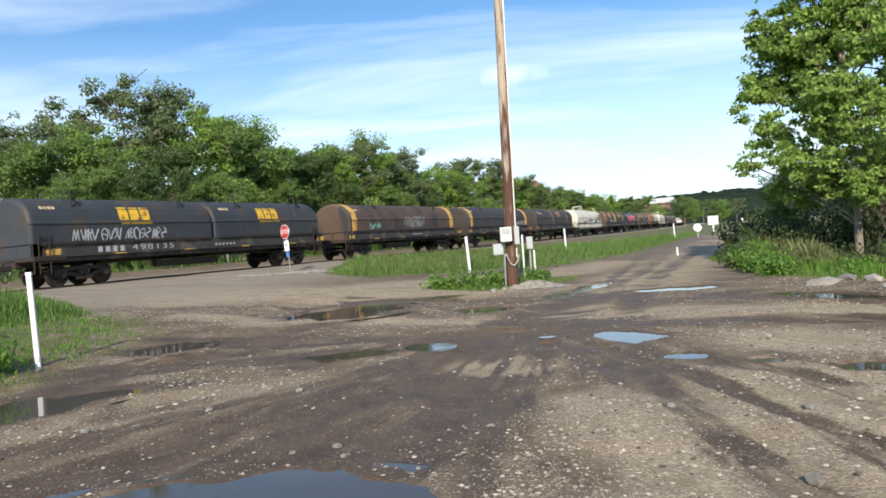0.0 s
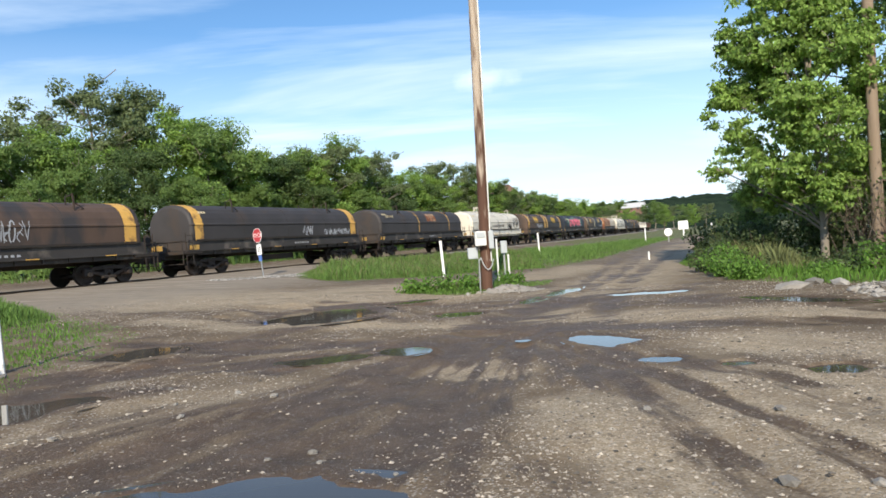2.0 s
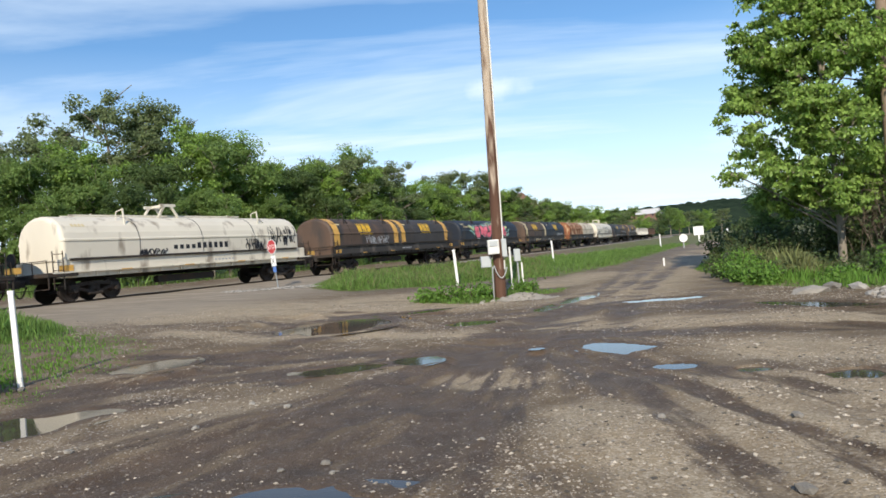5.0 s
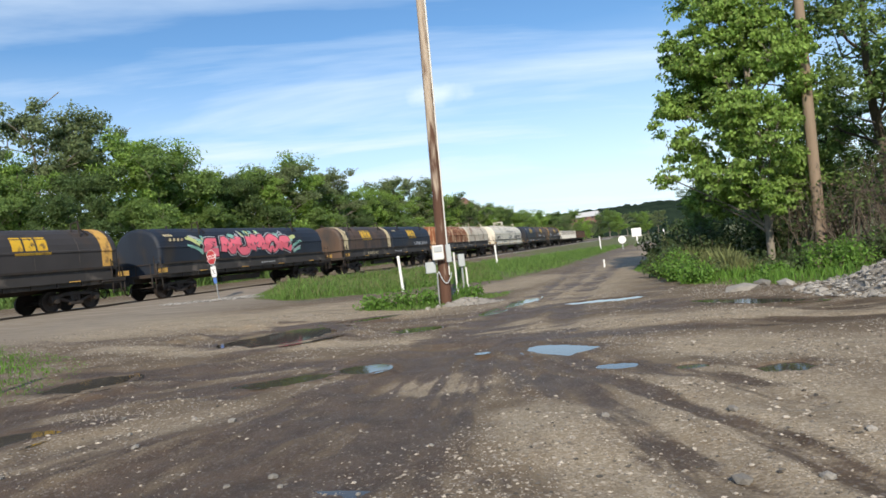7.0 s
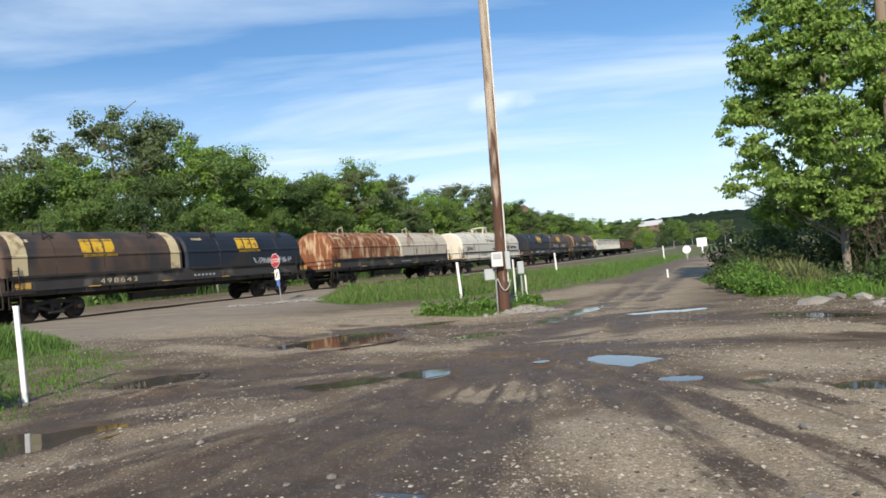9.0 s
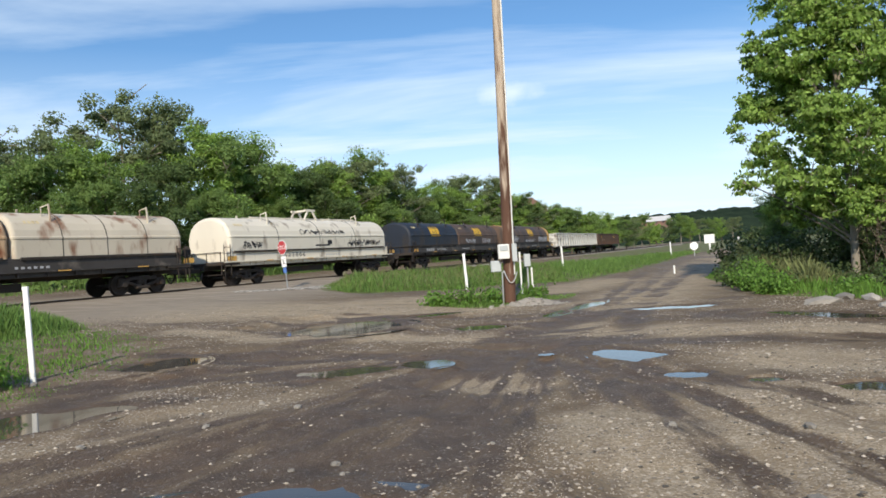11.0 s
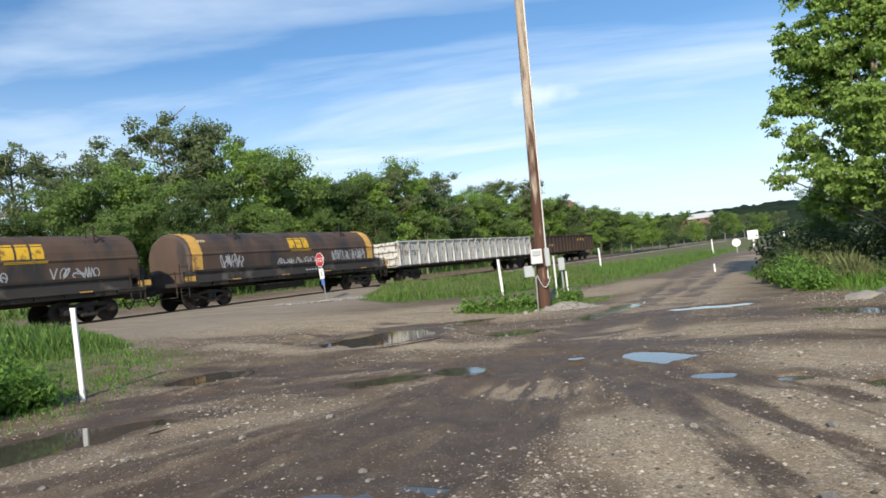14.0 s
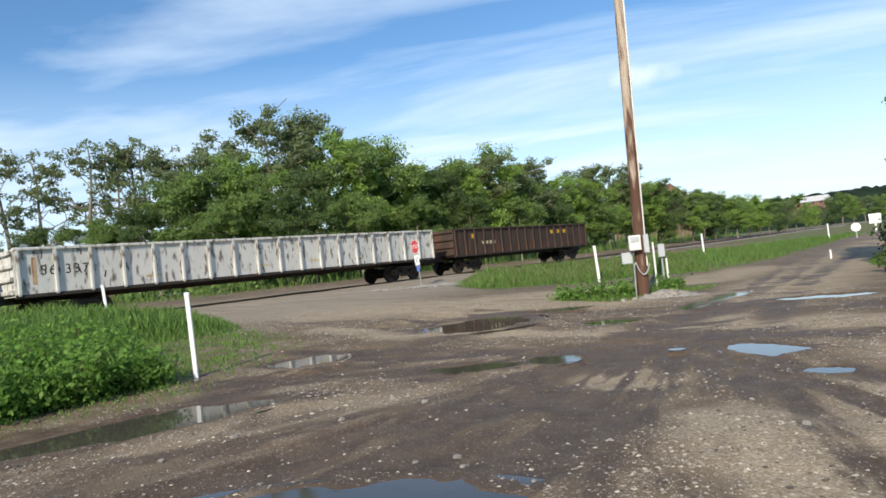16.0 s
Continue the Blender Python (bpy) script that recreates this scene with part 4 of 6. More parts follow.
def coil_car(label, half, hoods, sill=None, brackets=None, bands=()):
    """hoods: (y0, y1, material) in metres from the middle; bands: (y0, y1, material)"""
    car = new("coil_car")
    car.empty_display_size = 0.5
    tagged(car, label, "freight car", "cars of the train")
    frame_and_gear(car, half, sill or M_sill)
    for y0, y1, mat in hoods:
        part("hood", hood_mesh(y0, y1, mat), mat, car)
        for ye in (y0 + 0.05, y1 - 0.15):
            bm = bmesh.new()
            box(bm, -1.3, 1.3, ye, ye + 0.1, 1.1, 1.66)
            part("bulkhead", bm, mat, car)
        bm = bmesh.new()
        box(bm, 1.395, 1.44, y0 + 0.25, y1 - 0.25, 1.56, 1.65)
        part("hood_rim", bm, M_under, car)
        for j in range(1, 4):
            y = y0 + (y1 - y0) * j / 4
            part("seam", hood_mesh(y, y + 0.035, mat, 0.006, False), M_sill, car)
        for j in range(4):
            bm = bmesh.new()
            patch(bm, y0 + 0.55 + j * 0.15, y0 + 0.66 + j * 0.15, 2.86, 2.97, 0.016)
            part("reporting_mark", bm, M_bandpale, car)
        for k in (y0 + 0.22 * (y1 - y0), y0 + 0.80 * (y1 - y0)):
            lifting_brackets(car, (k,), brackets or M_under)
    for y0, y1, mat in bands:
        part("band", hood_mesh(y0, y1, mat, 0.008, False), mat, car, "painted band round the hood")
    for y0, y1, mat in ((-half + 0.05, -half + 0.75, M_yellow), (half - 0.75, half - 0.05, M_yellow)):
        bm = bmesh.new()
        box(bm, 1.365, 1.385, y0 + 0.5, y1 + 0.35, 1.18, 1.40)
        part("reflector_panel", bm, mat, car, "faded yellow panel")
    for k in range(4):
        y = -half * 0.6 + k * half * 0.42
        bm = bmesh.new()
        box(bm, 1.522, 1.528, y, y + 0.5, 1.105, 1.145)
        part("reflector", bm, M_yellow, car)
    bars_row(car, -half * 0.22 + 2.2, 6, 0.22, 1.24, 1.32, M_tag, 1.362)
    ladder(car, 1.46, -half + 0.45, 0.5, 1.95, M_under)
    ladder(car, 1.46, half - 0.45, 0.5, 1.95, M_under)
    return car


def white_frame(car, y):
    """tall white trestle and roof walk on a hood"""
    bm = bmesh.new()
    for sx in (-0.5, 0.5):
        bar(bm, (sx, y - 0.55, 3.3), (sx, y - 0.18, 3.85), 0.09, 0.09)
        bar(bm, (sx, y + 0.55, 3.3), (sx, y + 0.18, 3.85), 0.09, 0.09)
        bar(bm, (sx, y - 0.42, 3.86), (sx, y + 0.42, 3.86), 0.1, 0.12)
    bar(bm, (-0.5, y, 3.88), (0.5, y, 3.88), 0.1, 0.1)
    part("roof_trestle", bm, M_white, car, "white steel lifting trestle")
    bm = bmesh.new()
    for x in (-0.25, 0.25):
        bar(bm, (x, y - 4.6, 3.40), (x, y + 4.6, 3.40), 0.06, 0.06)
    part("roof_walk", bm, M_white, car)


def gondola(label, half, top, mat, ribs, rough_end=False):
    car = new("gondola")
    car.empty_display_size = 0.5
    tagged(car, label, "freight car", "cars of the train")
    bm = bmesh.new()
    box(bm, -0.35, 0.35, -half - 0.3, half + 0.3, 0.78, 1.1, 0.02)
    box(bm, -1.4, 1.4, -half, half, 1.06, 1.14)
    part("underframe", bm, M_under, car)
    for sx in (-1, 1):
        bm = bmesh.new()
        a, b = sorted((sx * 1.40, sx * 1.44))
        box(bm, a, b, -half, half, 0.98, top - 0.06)
        part("side", bm, mat, car)
        bm = bmesh.new()
        a, b = sorted((sx * 1.36, sx * 1.53))
        box(bm, a, b, -half, half, top - 0.10, top, 0.02)
        part("top_rail", bm, mat, car)
        bm = bmesh.new()
        a, b = sorted((sx * 1.38, sx * 1.5))
        box(bm, a, b, -half, half, 0.94, 1.06, 0.01)
        part("bottom_rail", bm, M_under, car)
        bm = bmesh.new()
        a, b = sorted((sx * 1.445, sx * 1.54))
        box(bm, a, b, -0.055, 0.055, 1.0, top - 0.08, 0.02)
        me = mesh_of("rib", bm, mat)
        for k in range(ribs):
            share("rib", me, car, pose(0, -half + 0.12 + k * (2 * half - 0.24) / (ribs - 1), 0))
    for sy in (-1, 1):
        bm = bmesh.new()
        a, b = sorted((sy * half, sy * (half - 0.05)))
        box(bm, -1.4, 1.4, a, b, 1.0, top - 0.04)
        for k in range(4):
            z = 1.15 + k * (top - 1.3) / 3
            a, b = sorted((sy * half, sy * (half + 0.10)))
            box(bm, -1.42, 1.42, a, b, z - 0.08, z + 0.08, 0.03)
        part("end_wall", bm, mat, car)
        share("coupler", GEAR["coupler"], car, pose(0, sy * (half + 0.25), 0, 0, 0, 180 if sy > 0 else 0))
        share("air_hose", GEAR["hose"], car, pose(0, sy * (half + 0.25), 0, 0, 0, 180 if sy > 0 else 0))
        truck_parts(car, sy * (half - 2.0), GEAR)
    return car


def train():
    """each car with the place of its middle along the track at 8 s"""
    u = 1.3
    cars = []
    c = coil_car("dark navy two-hood coil car with yellow logos and white tags", 8.0, [(-8.0, 0.35, M_slate), (0.42, 7.95, M_slate)])
    logo(c, -3.4)
    logo(c, 4.3)
    strokes(c, "spray_stroke", -6.4, -2.2, 1.62, 2.12, M_tag, 3, 16, "white sprayed tag")
    side_words(c, "498135", -3.9, 1.22, 0.32, M_tag, 1.365, 1.8)
    bars_row(c, -5.4, 4, 0.32, 1.20, 1.42, M_tag, 1.362)
    cars.append((c, -81.2 * u))
    c = coil_car("brown single-hood coil car with yellow end bands and white graffiti", 7.6, [(-6.9, 6.9, M_brown)], bands=[(-6.70, -6.2, M_yellow), (6.05, 6.6, M_yellow)])
    strokes(c, "spray_stroke", -0.6, 2.1, 1.75, 2.55, M_tag, 8, 12, "large white sprayed tag")
    strokes(c, "spray_stroke", -4.9, -3.6, 1.7, 2.1, M_teal, 12, 5)
    cars.append((c, -67.5 * u))
    c = coil_car("black single-hood coil car with yellow end bands", 7.6, [(-6.9, 6.9, M_black)], bands=[(-6.70, -6.2, M_yellow), (6.05, 6.6, M_yellow)])
    strokes(c, "spray_stroke", 3.3, 5.9, 1.65, 2.0, M_tag, 21, 14)
    strokes(c, "spray_stroke", 1.2, 2.2, 1.65, 2.2, M_tag, 22, 5)
    cars.append((c, -54.8 * u))
    c = coil_car("dark single-hood coil car with thin orange lines and mark", 7.5, [(-6.8, 6.8, M_black)])
    for y in (-1.2, 4.2):
        part("thin_band", hood_mesh(y, y + 0.09, M_yellow, 0.008, False), M_yellow, c)
    logo(c, 1.4, 1.1, M_rust, False)
    bars_row(c, -6.0, 5, 0.22, 2.7, 2.85, M_bandpale, 1.34)
    cars.append((c, -42.0 * u))
    c = coil_car("white coil car with arched hood, roof trestle and black graffiti", 7.6, [(-6.9, 6.6, M_white)], sill=M_white, brackets=M_white)
    white_frame(c, -1.2)
    strokes(c, "spray_stroke", 4.3, 6.3, 1.75, 2.85, M_tagdark, 31, 11, "black sprayed tag")
    strokes(c, "spray_stroke", 2.6, 3.9, 1.6, 2.2, M_tagdark, 32, 8)
    strokes(c, "spray_stroke", -3.6, -2.2, 1.6, 1.9, M_tagdark, 33, 8)
    for k in range(10):
        bm = bmesh.new()
        patch(bm, -1.8 + k * 0.33, -1.8 + k * 0.33 + 0.2, 1.84, 2.1 if k > 3 else 2.02)
        part("lettering_bar", bm, M_tagdark, c, "dark painted bar")
    cars.append((c, -29.5 * u))
    c = coil_car("brown two-hood coil car with yellow bands and logos", 8.0, [(-7.75, 0.05, M_brown), (0.15, 7.85, M_black)],
                 bands=[(-7.55, -7.0, M_yellow), (-0.66, -0.14, M_yellow), (0.34, 0.86, M_yellow), (7.0, 7.5, M_yellow)])
    logo(c, -3.9)
    logo(c, 4.2)
    strokes(c, "spray_stroke", -4.2, -1.3, 1.6, 2.2, M_tag, 41, 10, "silver sprayed tag")
    cars.append((c, -16.1 * u))
    c = coil_car("black coil car with a big pink and green graffiti piece", 7.6, [(-6.9, 6.9, M_navy)])
    graffiti(c, -4.0, 3.4)
    bars_row(c, -6.2, 4, 0.25, 2.62, 2.75, M_bandpale, 1.36)
    cars.append((c, -3.0 * u))
    c = coil_car("two-hood coil car, brown and navy, with cream bands", 8.0, [(-7.9, -0.1, M_brown), (0.05, 7.9, M_navy)], bands=[(-7.52, -6.98, M_bandpale), (-0.80, -0.32, M_bandpale)])
    logo(c, -3.9)
    logo(c, 4.2)
    side_words(c, "498643", -4.2, 1.20, 0.28, M_bandpale, 1.365, 1.7)
    strokes(c, "spray_stroke", 4.2, 7.0, 1.6, 1.95, M_tag, 51, 12)
    cars.append((c, 10.2 * u))
    c = coil_car("coil car with one rusted and one cream stained hood", 7.9, [(-7.5, 0.3, M_rust), (0.4, 7.6, M_cream)], brackets=M_cream)
    cars.append((c, 24.2 * u))
    c = coil_car("white coil car with a smooth arched hood and roof trestle", 7.5, [(-6.8, 6.8, M_white)], sill=M_white, brackets=M_white)
    white_frame(c, 0.4)
    strokes(c, "spray_stroke", 2.6, 6.0, 1.72, 2.1, M_tagdark, 61, 14)
    strokes(c, "spray_stroke", -6.0, -4.6, 1.72, 2.1, M_tagdark, 62, 7)
    strokes(c, "spray_stroke", -1.6, 2.4, 2.42, 2.7, M_tagdark, 63, 12)
    side_words(c, "623866", -3.0, 1.26, 0.30, M_tagdark, 1.365, 1.6)
    bm = bmesh.new()
    patch(bm, -0.4, 0.9, 1.78, 1.86)
    patch(bm, 0.7, 1.1, 1.86, 2.1)
    part("logo_shape", bm, M_tagdark, c, "plain dark painted shape")
    cars.append((c, 37.4 * u))
    c = coil_car("two-hood coil car, navy and brown, with yellow logos", 8.0, [(-7.9, -0.35, M_navy), (-0.25, 7.9, M_brown)])
    logo(c, -3.9)
    logo(c, 3.8)
    strokes(c, "spray_stroke", 1.1, 2.9, 1.65, 2.05, M_tag, 71, 8)
    strokes(c, "spray_stroke", 4.4, 6.2, 1.65, 2.05, M_tag, 72, 8)
    side_words(c, "497804", -4.0, 1.20, 0.28, M_tag, 1.365, 1.7)
    bars_row(c, -5.6, 4, 0.32, 1.20, 1.40, M_tag, 1.362)
    cars.append((c, 51.2 * u))
    c = coil_car("dark brown coil car with pale yellow end bands and logo", 7.4, [(-6.6, 6.5, M_brown)], bands=[(-6.42, -5.88, M_yellow), (5.7, 6.2, M_yellow)])
    logo(c, 0.5)
    strokes(c, "spray_stroke", -4.9, -3.6, 1.6, 2.3, M_tag, 81, 8)
    strokes(c, "spray_stroke", -1.4, 1.4, 1.55, 1.95, M_tag, 82, 12)
    strokes(c, "spray_stroke", 2.6, 5.4, 1.6, 2.25, M_tag, 83, 18)
    cars.append((c, 64.1 * u))
    c = gondola("long dirty white gondola with ribbed sides", 10.32, 2.58, M_gon, 19, True)
    side_words(c, "56", -9.55, 1.66, 0.46, M_tagdark, 1.442)
    side_words(c, "337", -8.78, 1.66, 0.46, M_tagdark, 1.442)
    for k, (y, z) in enumerate(((-6.0, 1.3), (-1.2, 1.35), (1.6, 1.4), (4.4, 1.3))):
        bm = bmesh.new()
        box(bm, 1.442, 1.447, y, y + 0.6, z, z + 0.09)
        part("paint_patch", bm, M_bandpale, c)
    bm = bmesh.new()
    box(bm, 1.442, 1.447, -9.78, -9.65, 1.35, 2.25)
    part("rust_streak", bm, M_rust, c)
    rnd = random.Random(77)
    for k in range(46):
        y, z = rnd.uniform(-9.8, 9.7), 2.44 - 0.9 * rnd.random() ** 2.2
        bm = bmesh.new()
        bar(bm, (1.4435, y, z), (1.4435, y + rnd.uniform(-0.06, 0.06), z - rnd.uniform(0.06, 0.26)), 0.003, rnd.uniform(0.02, 0.05))
        part("paint_scar", bm, M_gonbrown, c, "dark flaked paint")
    cars.append((c, 78.72 * u))
    c = gondola("dark brown ribbed gondola at the end of the train", 8.2, 2.60, M_gonbrown, 18)
    for y in (-6.4, 2.9, 3.8, 4.7):
        bm = bmesh.new()
        box(bm, 1.442, 1.447, y, y + 0.35, 2.0, 2.25)
        part("marking", bm, M_lemon, c)
    bars_row(c, -5.4, 4, 0.4, 1.6, 1.8, M_bandpale, 1.442)
    cars.append((c, 94.4 * u))
    return cars


CARS = train()


def car_pose(middle, t):
    s = middle - 13.23 * (t - 8) + 0.006 * (t - 8) ** 2
    ax, ay, _ = on_line(s - 5.5)
    bx, by, _ = on_line(s + 5.5)
    return pose((ax + bx) / 2, (ay + by) / 2, RAIL_Z, 0, 0, -math.degrees(math.atan2(bx - ax, by - ay)))


# ---- poles, posts and signs ----
def at_ground(x, y):
    return float(height(x, y)[0])


def shaft(name, x, y, z0, z1, r0, r1, mat, lean=(0, 0), n=18, wob=0.02, seed=1):
    rnd = random.Random(seed)
    bm = bmesh.new()
    rings = []
    m = 14
    for i in range(m + 1):
        t = i / m
        z = z0 + (z1 - z0) * t
        cx, cy = x + lean[0] * (z - z0) + wob * math.sin(3 * t + seed), y + lean[1] * (z - z0)
        r = r0 + (r1 - r0) * t
        rings.append([bm.verts.new((cx + r * math.cos(2 * math.pi * k / n) * (1 + 0.03 * rnd.random()), cy + r * math.sin(2 * math.pi * k / n), z)) for k in range(n)])
    for a, b in zip(rings[:-1], rings[1:]):
        for k in range(n):
            bm.faces.new((a[k], a[(k + 1) % n], b[(k + 1) % n], b[k]))
    bm.faces.new(rings[-1])
    return bm


def utility_pole():
    px, py = 2.0, 20.7
    g = at_ground(px, py)
    p = new("utility_pole")
    p.location = (px, py, g)
    tagged(p, "tall weathered brown wooden utility pole with meter boxes", "utility pole")
    part("shaft", shaft("shaft", -0.015, 0, -0.6, 12.5, 0.178, 0.112, M_pole, (0.0265, 0.0)), M_pole, p, smooth=True)
    # conduit up the near right side
    bm = bmesh.new()
    rod(bm, (0.20, -0.08, 0.9), (0.437, -0.06, 12.0), 0.026, n=10)
    part("conduit", bm, M_palegrey, p, "pale plastic conduit")
    bm = bmesh.new()
    box(bm, -0.27, 0.07, -0.40, -0.17, 1.38, 1.82, 0.02)
    m = part("meter_box", bm, M_palegrey, p, "pale grey meter box")
    bm = bmesh.new()
    box(bm, -0.22, 0.02, -0.425, -0.40, 1.62, 1.78, 0.01)
    part("cover", bm, M_grey, m)
    bm = bmesh.new()
    box(bm, -0.50, -0.19, -0.16, 0.06, 1.0, 1.34, 0.02)
    part("junction_box", bm, M_grey, p, "grey steel junction box")
    bm = bmesh.new()
    box(bm, 0.15, 0.30, -0.30, -0.08, 1.28, 1.82, 0.015)
    part("switch_box", bm, M_grey, p)
    bm = bmesh.new()
    pts = [(0.26 - 0.43 * k / 10, -0.26, 1.28 - 0.62 * math.sin(math.pi * (0.12 + 0.88 * k / 10)) ** 0.7 if k < 10 else 0.95) for k in range(11)]
    for a, b in zip(pts[:-1], pts[1:]):
        rod(bm, a, b, 0.015, n=8)
    part("cable_loop", bm, M_grey, p)
    bm = bmesh.new()
    rod(bm, (-0.2, -0.1, -0.2), (-0.17, -0.12, 1.0), 0.025, n=8)
    part("ground_conduit", bm, M_galv, p)


utility_pole()


def meter_posts():
    for k, (x, y, h, boxed) in enumerate(((2.72, 23.4, 1.5, False), (3.02, 23.9, 1.0, True), (3.12, 23.6, 0.95, False))):
        g = at_ground(x, y)
        p = tagged(new("meter_post"), "slim grey meter post in the grass beside the pole", "post", "meter posts")
        p.location = (x, y, g)
        bm = bmesh.new()
        box(bm, -0.03, 0.03, -0.03, 0.03, -0.3, h, 0.008)
        part("stake", bm, M_palegrey if k != 1 else M_galv, p)
        if boxed:
            bm = bmesh.new()
            box(bm, -0.11, 0.11, -0.14, 0.05, 0.98, 1.42, 0.02)
            part("meter", bm, M_grey, p)


meter_posts()


def marker_posts():
    rows = [(-6.15, 10.15, 1.42, 2.0, 0.037), (0.98, 26.9, 1.42, 4.0, 0.05), (8.05, 44.8, 1.4, 3.0, 0.055), (22.0, 64.8, 1.4, 1.0, 0.06), (-14.9, 19.6, 1.15, 7.0, 0.045)]
    for x, y, h, lean, w in rows:
        g = at_ground(x, y)
        p = tagged(new("marker_post"), "slim white plastic marker post standing in grass", "marker post", "white marker posts")
        p.matrix_world = pose(x, y, g, 0, -lean * 0.6, 12)
        b = bmesh.new()
        box(b, -w, w, -0.025, 0.025, -0.25, h, 0.008)
        part("stake", b, M_post, p)
        b = bmesh.new()
        box(b, -w - 0.003, w + 0.003, -0.028, 0.028, h - 0.05, h + 0.006, 0.004)
        part("cap", b, M_post, p)


marker_posts()


def stop_sign():
    x, y = -6.66, 29.5
    g = at_ground(x, y)
    p = tagged(new("stop_sign"), "leaning stop sign over a white crossing plate and blue tag", "stop sign")
    p.matrix_world = pose(x, y, g - 0.06, 0, -5.5, -38)
    p.scale = (0.78, 0.85, 0.84)
    bm = bmesh.new()
    box(bm, -0.035, 0.035, 0.0, 0.05, -0.3, 2.55, 0.005)
    part("post", bm, M_galv, p)
    def plate(name, r, yy, mat, label=""):
        b = bmesh.new()
        rr = r / math.cos(math.pi / 8)
        front = [b.verts.new((rr * math.cos(math.pi / 8 + k * math.pi / 4), yy, 2.18 + rr * math.sin(math.pi / 8 + k * math.pi / 4))) for k in range(8)]
        back = [b.verts.new((v.co.x, yy + 0.006, v.co.z)) for v in front]
        b.faces.new(front)
        b.faces.new(back[::-1])
        for k in range(8):
            b.faces.new((front[k], back[k], back[(k + 1) % 8], front[(k + 1) % 8]))
        bmesh.ops.recalc_face_normals(b, faces=b.faces)
        return part(name, b, mat, p, label)
    plate("border_plate", 0.36, -0.012, M_signwhite, "white octagonal border")
    face = plate("face_plate", 0.335, -0.019, M_red, "red octagonal face")
    words("lettering", "STOP", 0.31, M_signwhite, face, pose(-0.305, -0.026, 2.07, 90, 0, 0))
    bm = bmesh.new()
    box(bm, -0.2, 0.2, -0.015, -0.005, 1.18, 1.72)
    q = part("crossing_plate", bm, M_signwhite, p, "white plate with a black cross")
    bm = bmesh.new()
    for s in (-1, 1):
        bar(bm, (s * 0.11, -0.018, 1.30), (-s * 0.11, -0.018, 1.60), 0.04, 0.006)
    part("cross_mark", bm, M_tagdark, q)
    bm = bmesh.new()
    box(bm, -0.13, 0.13, -0.015, -0.005, 0.86, 1.15)
    part("blue_tag", bm, M_signblue, p, "blue notice plate")


stop_sign()


def far_signs():
    x, y = 31.0, 78.0
    g = at_ground(x, y)
    p = tagged(new("sign_board"), "blank white square board on a white post", "sign")
    p.matrix_world = pose(x, y, g, 0, 0, -20)
    bm = bmesh.new()
    box(bm, -0.08, 0.08, -0.03, 0.03, -0.3, 1.2)
    part("post", bm, M_post, p)
    bm = bmesh.new()
    box(bm, -0.55, 0.55, -0.05, -0.03, 0.95, 1.95)
    part("board", bm, M_signwhite, p)
    x, y = 22.4, 59.9
    g = at_ground(x, y)
    p = tagged(new("disc_sign"), "white round signal disc low over the grass", "sign")
    p.matrix_world = pose(x, y, g, 0, 0, -20)
    bm = bmesh.new()
    rod(bm, (0, 0.0, 0.92), (0, -0.05, 0.92), 0.35, n=24)
    part("disc", bm, M_signwhite, p)
    bm = bmesh.new()
    box(bm, -0.04, 0.04, 0.0, 0.05, -0.3, 0.9)
    part("post", bm, M_galv, p)
    x, y = 11.9, 34.8
    p = tagged(new("road_stake"), "short white stake in the road", "stake")
    p.location = (x, y, at_ground(x, y))
    bm = bmesh.new()
    box(bm, -0.04, 0.04, -0.03, 0.03, -0.1, 0.42, 0.01)
    part("stake", bm, M_post, p)
    for x, y in ((38.5, 84.0), (40.5, 92.0)):
        p = tagged(new("road_stake"), "white stake beside the far road", "stake")
        p.location = (x, y, at_ground(x, y))
        bm = bmesh.new()
        box(bm, -0.1, 0.1, -0.06, 0.06, -0.1, 1.5, 0.01)
        part("stake", bm, M_post, p)


far_signs()


# ---- trees ----
def leaf_cloud(points, outward, size, seed, turn=0.75, droop=0.25):
    """leaves as small bent quads at the given places, facing roughly outward and up"""
    rng = np.random.RandomState(seed)
    b, o = np.asarray(points, float), np.asarray(outward, float)
    n = len(b)
    unit = lambda v: v / np.maximum(np.linalg.norm(v, axis=1, keepdims=True), 1e-9)
    nrm = unit(unit(o) * 0.55 + np.array([0, 0, 0.35]) + turn * rng.normal(0, 0.75, (n, 3)))
    d = unit(np.cross(nrm, rng.normal(0, 1, (n, 3))))
    d = unit(d + np.array([0, 0, -droop]))
    side = unit(np.cross(d, nrm))
    up = np.cross(side, d)
    s = (size * rng.uniform(0.55, 1.4, n))[:, None]
    v = np.stack([b, b + d * s * 0.5 + side * s * 0.27 - up * s * 0.08, b + d * s - up * s * 0.16, b + d * s * 0.5 - side * s * 0.27 - up * s * 0.08], 1)
    return v.reshape(-1, 3).tolist(), np.arange(4 * n).reshape(-1, 4).tolist()


def clump_points(rng, centre, r, n, flat=0.72, hollow=0.45):
    """places on a leafy clump's outer shell, fewer below"""
    v = rng.normal(0, 1, (n, 3))
    v /= np.linalg.norm(v, axis=1, keepdims=True)
    v[:, 2] = np.where(v[:, 2] < -0.25, v[:, 2] * 0.45, v[:, 2])
    q = v * (r * (hollow + (1 - hollow) * rng.rand(n) ** 0.6 + 0.10 * rng.normal(0, 1, n)))[:, None]
    q[:, 2] *= flat
    return q + np.asarray(centre, float), v


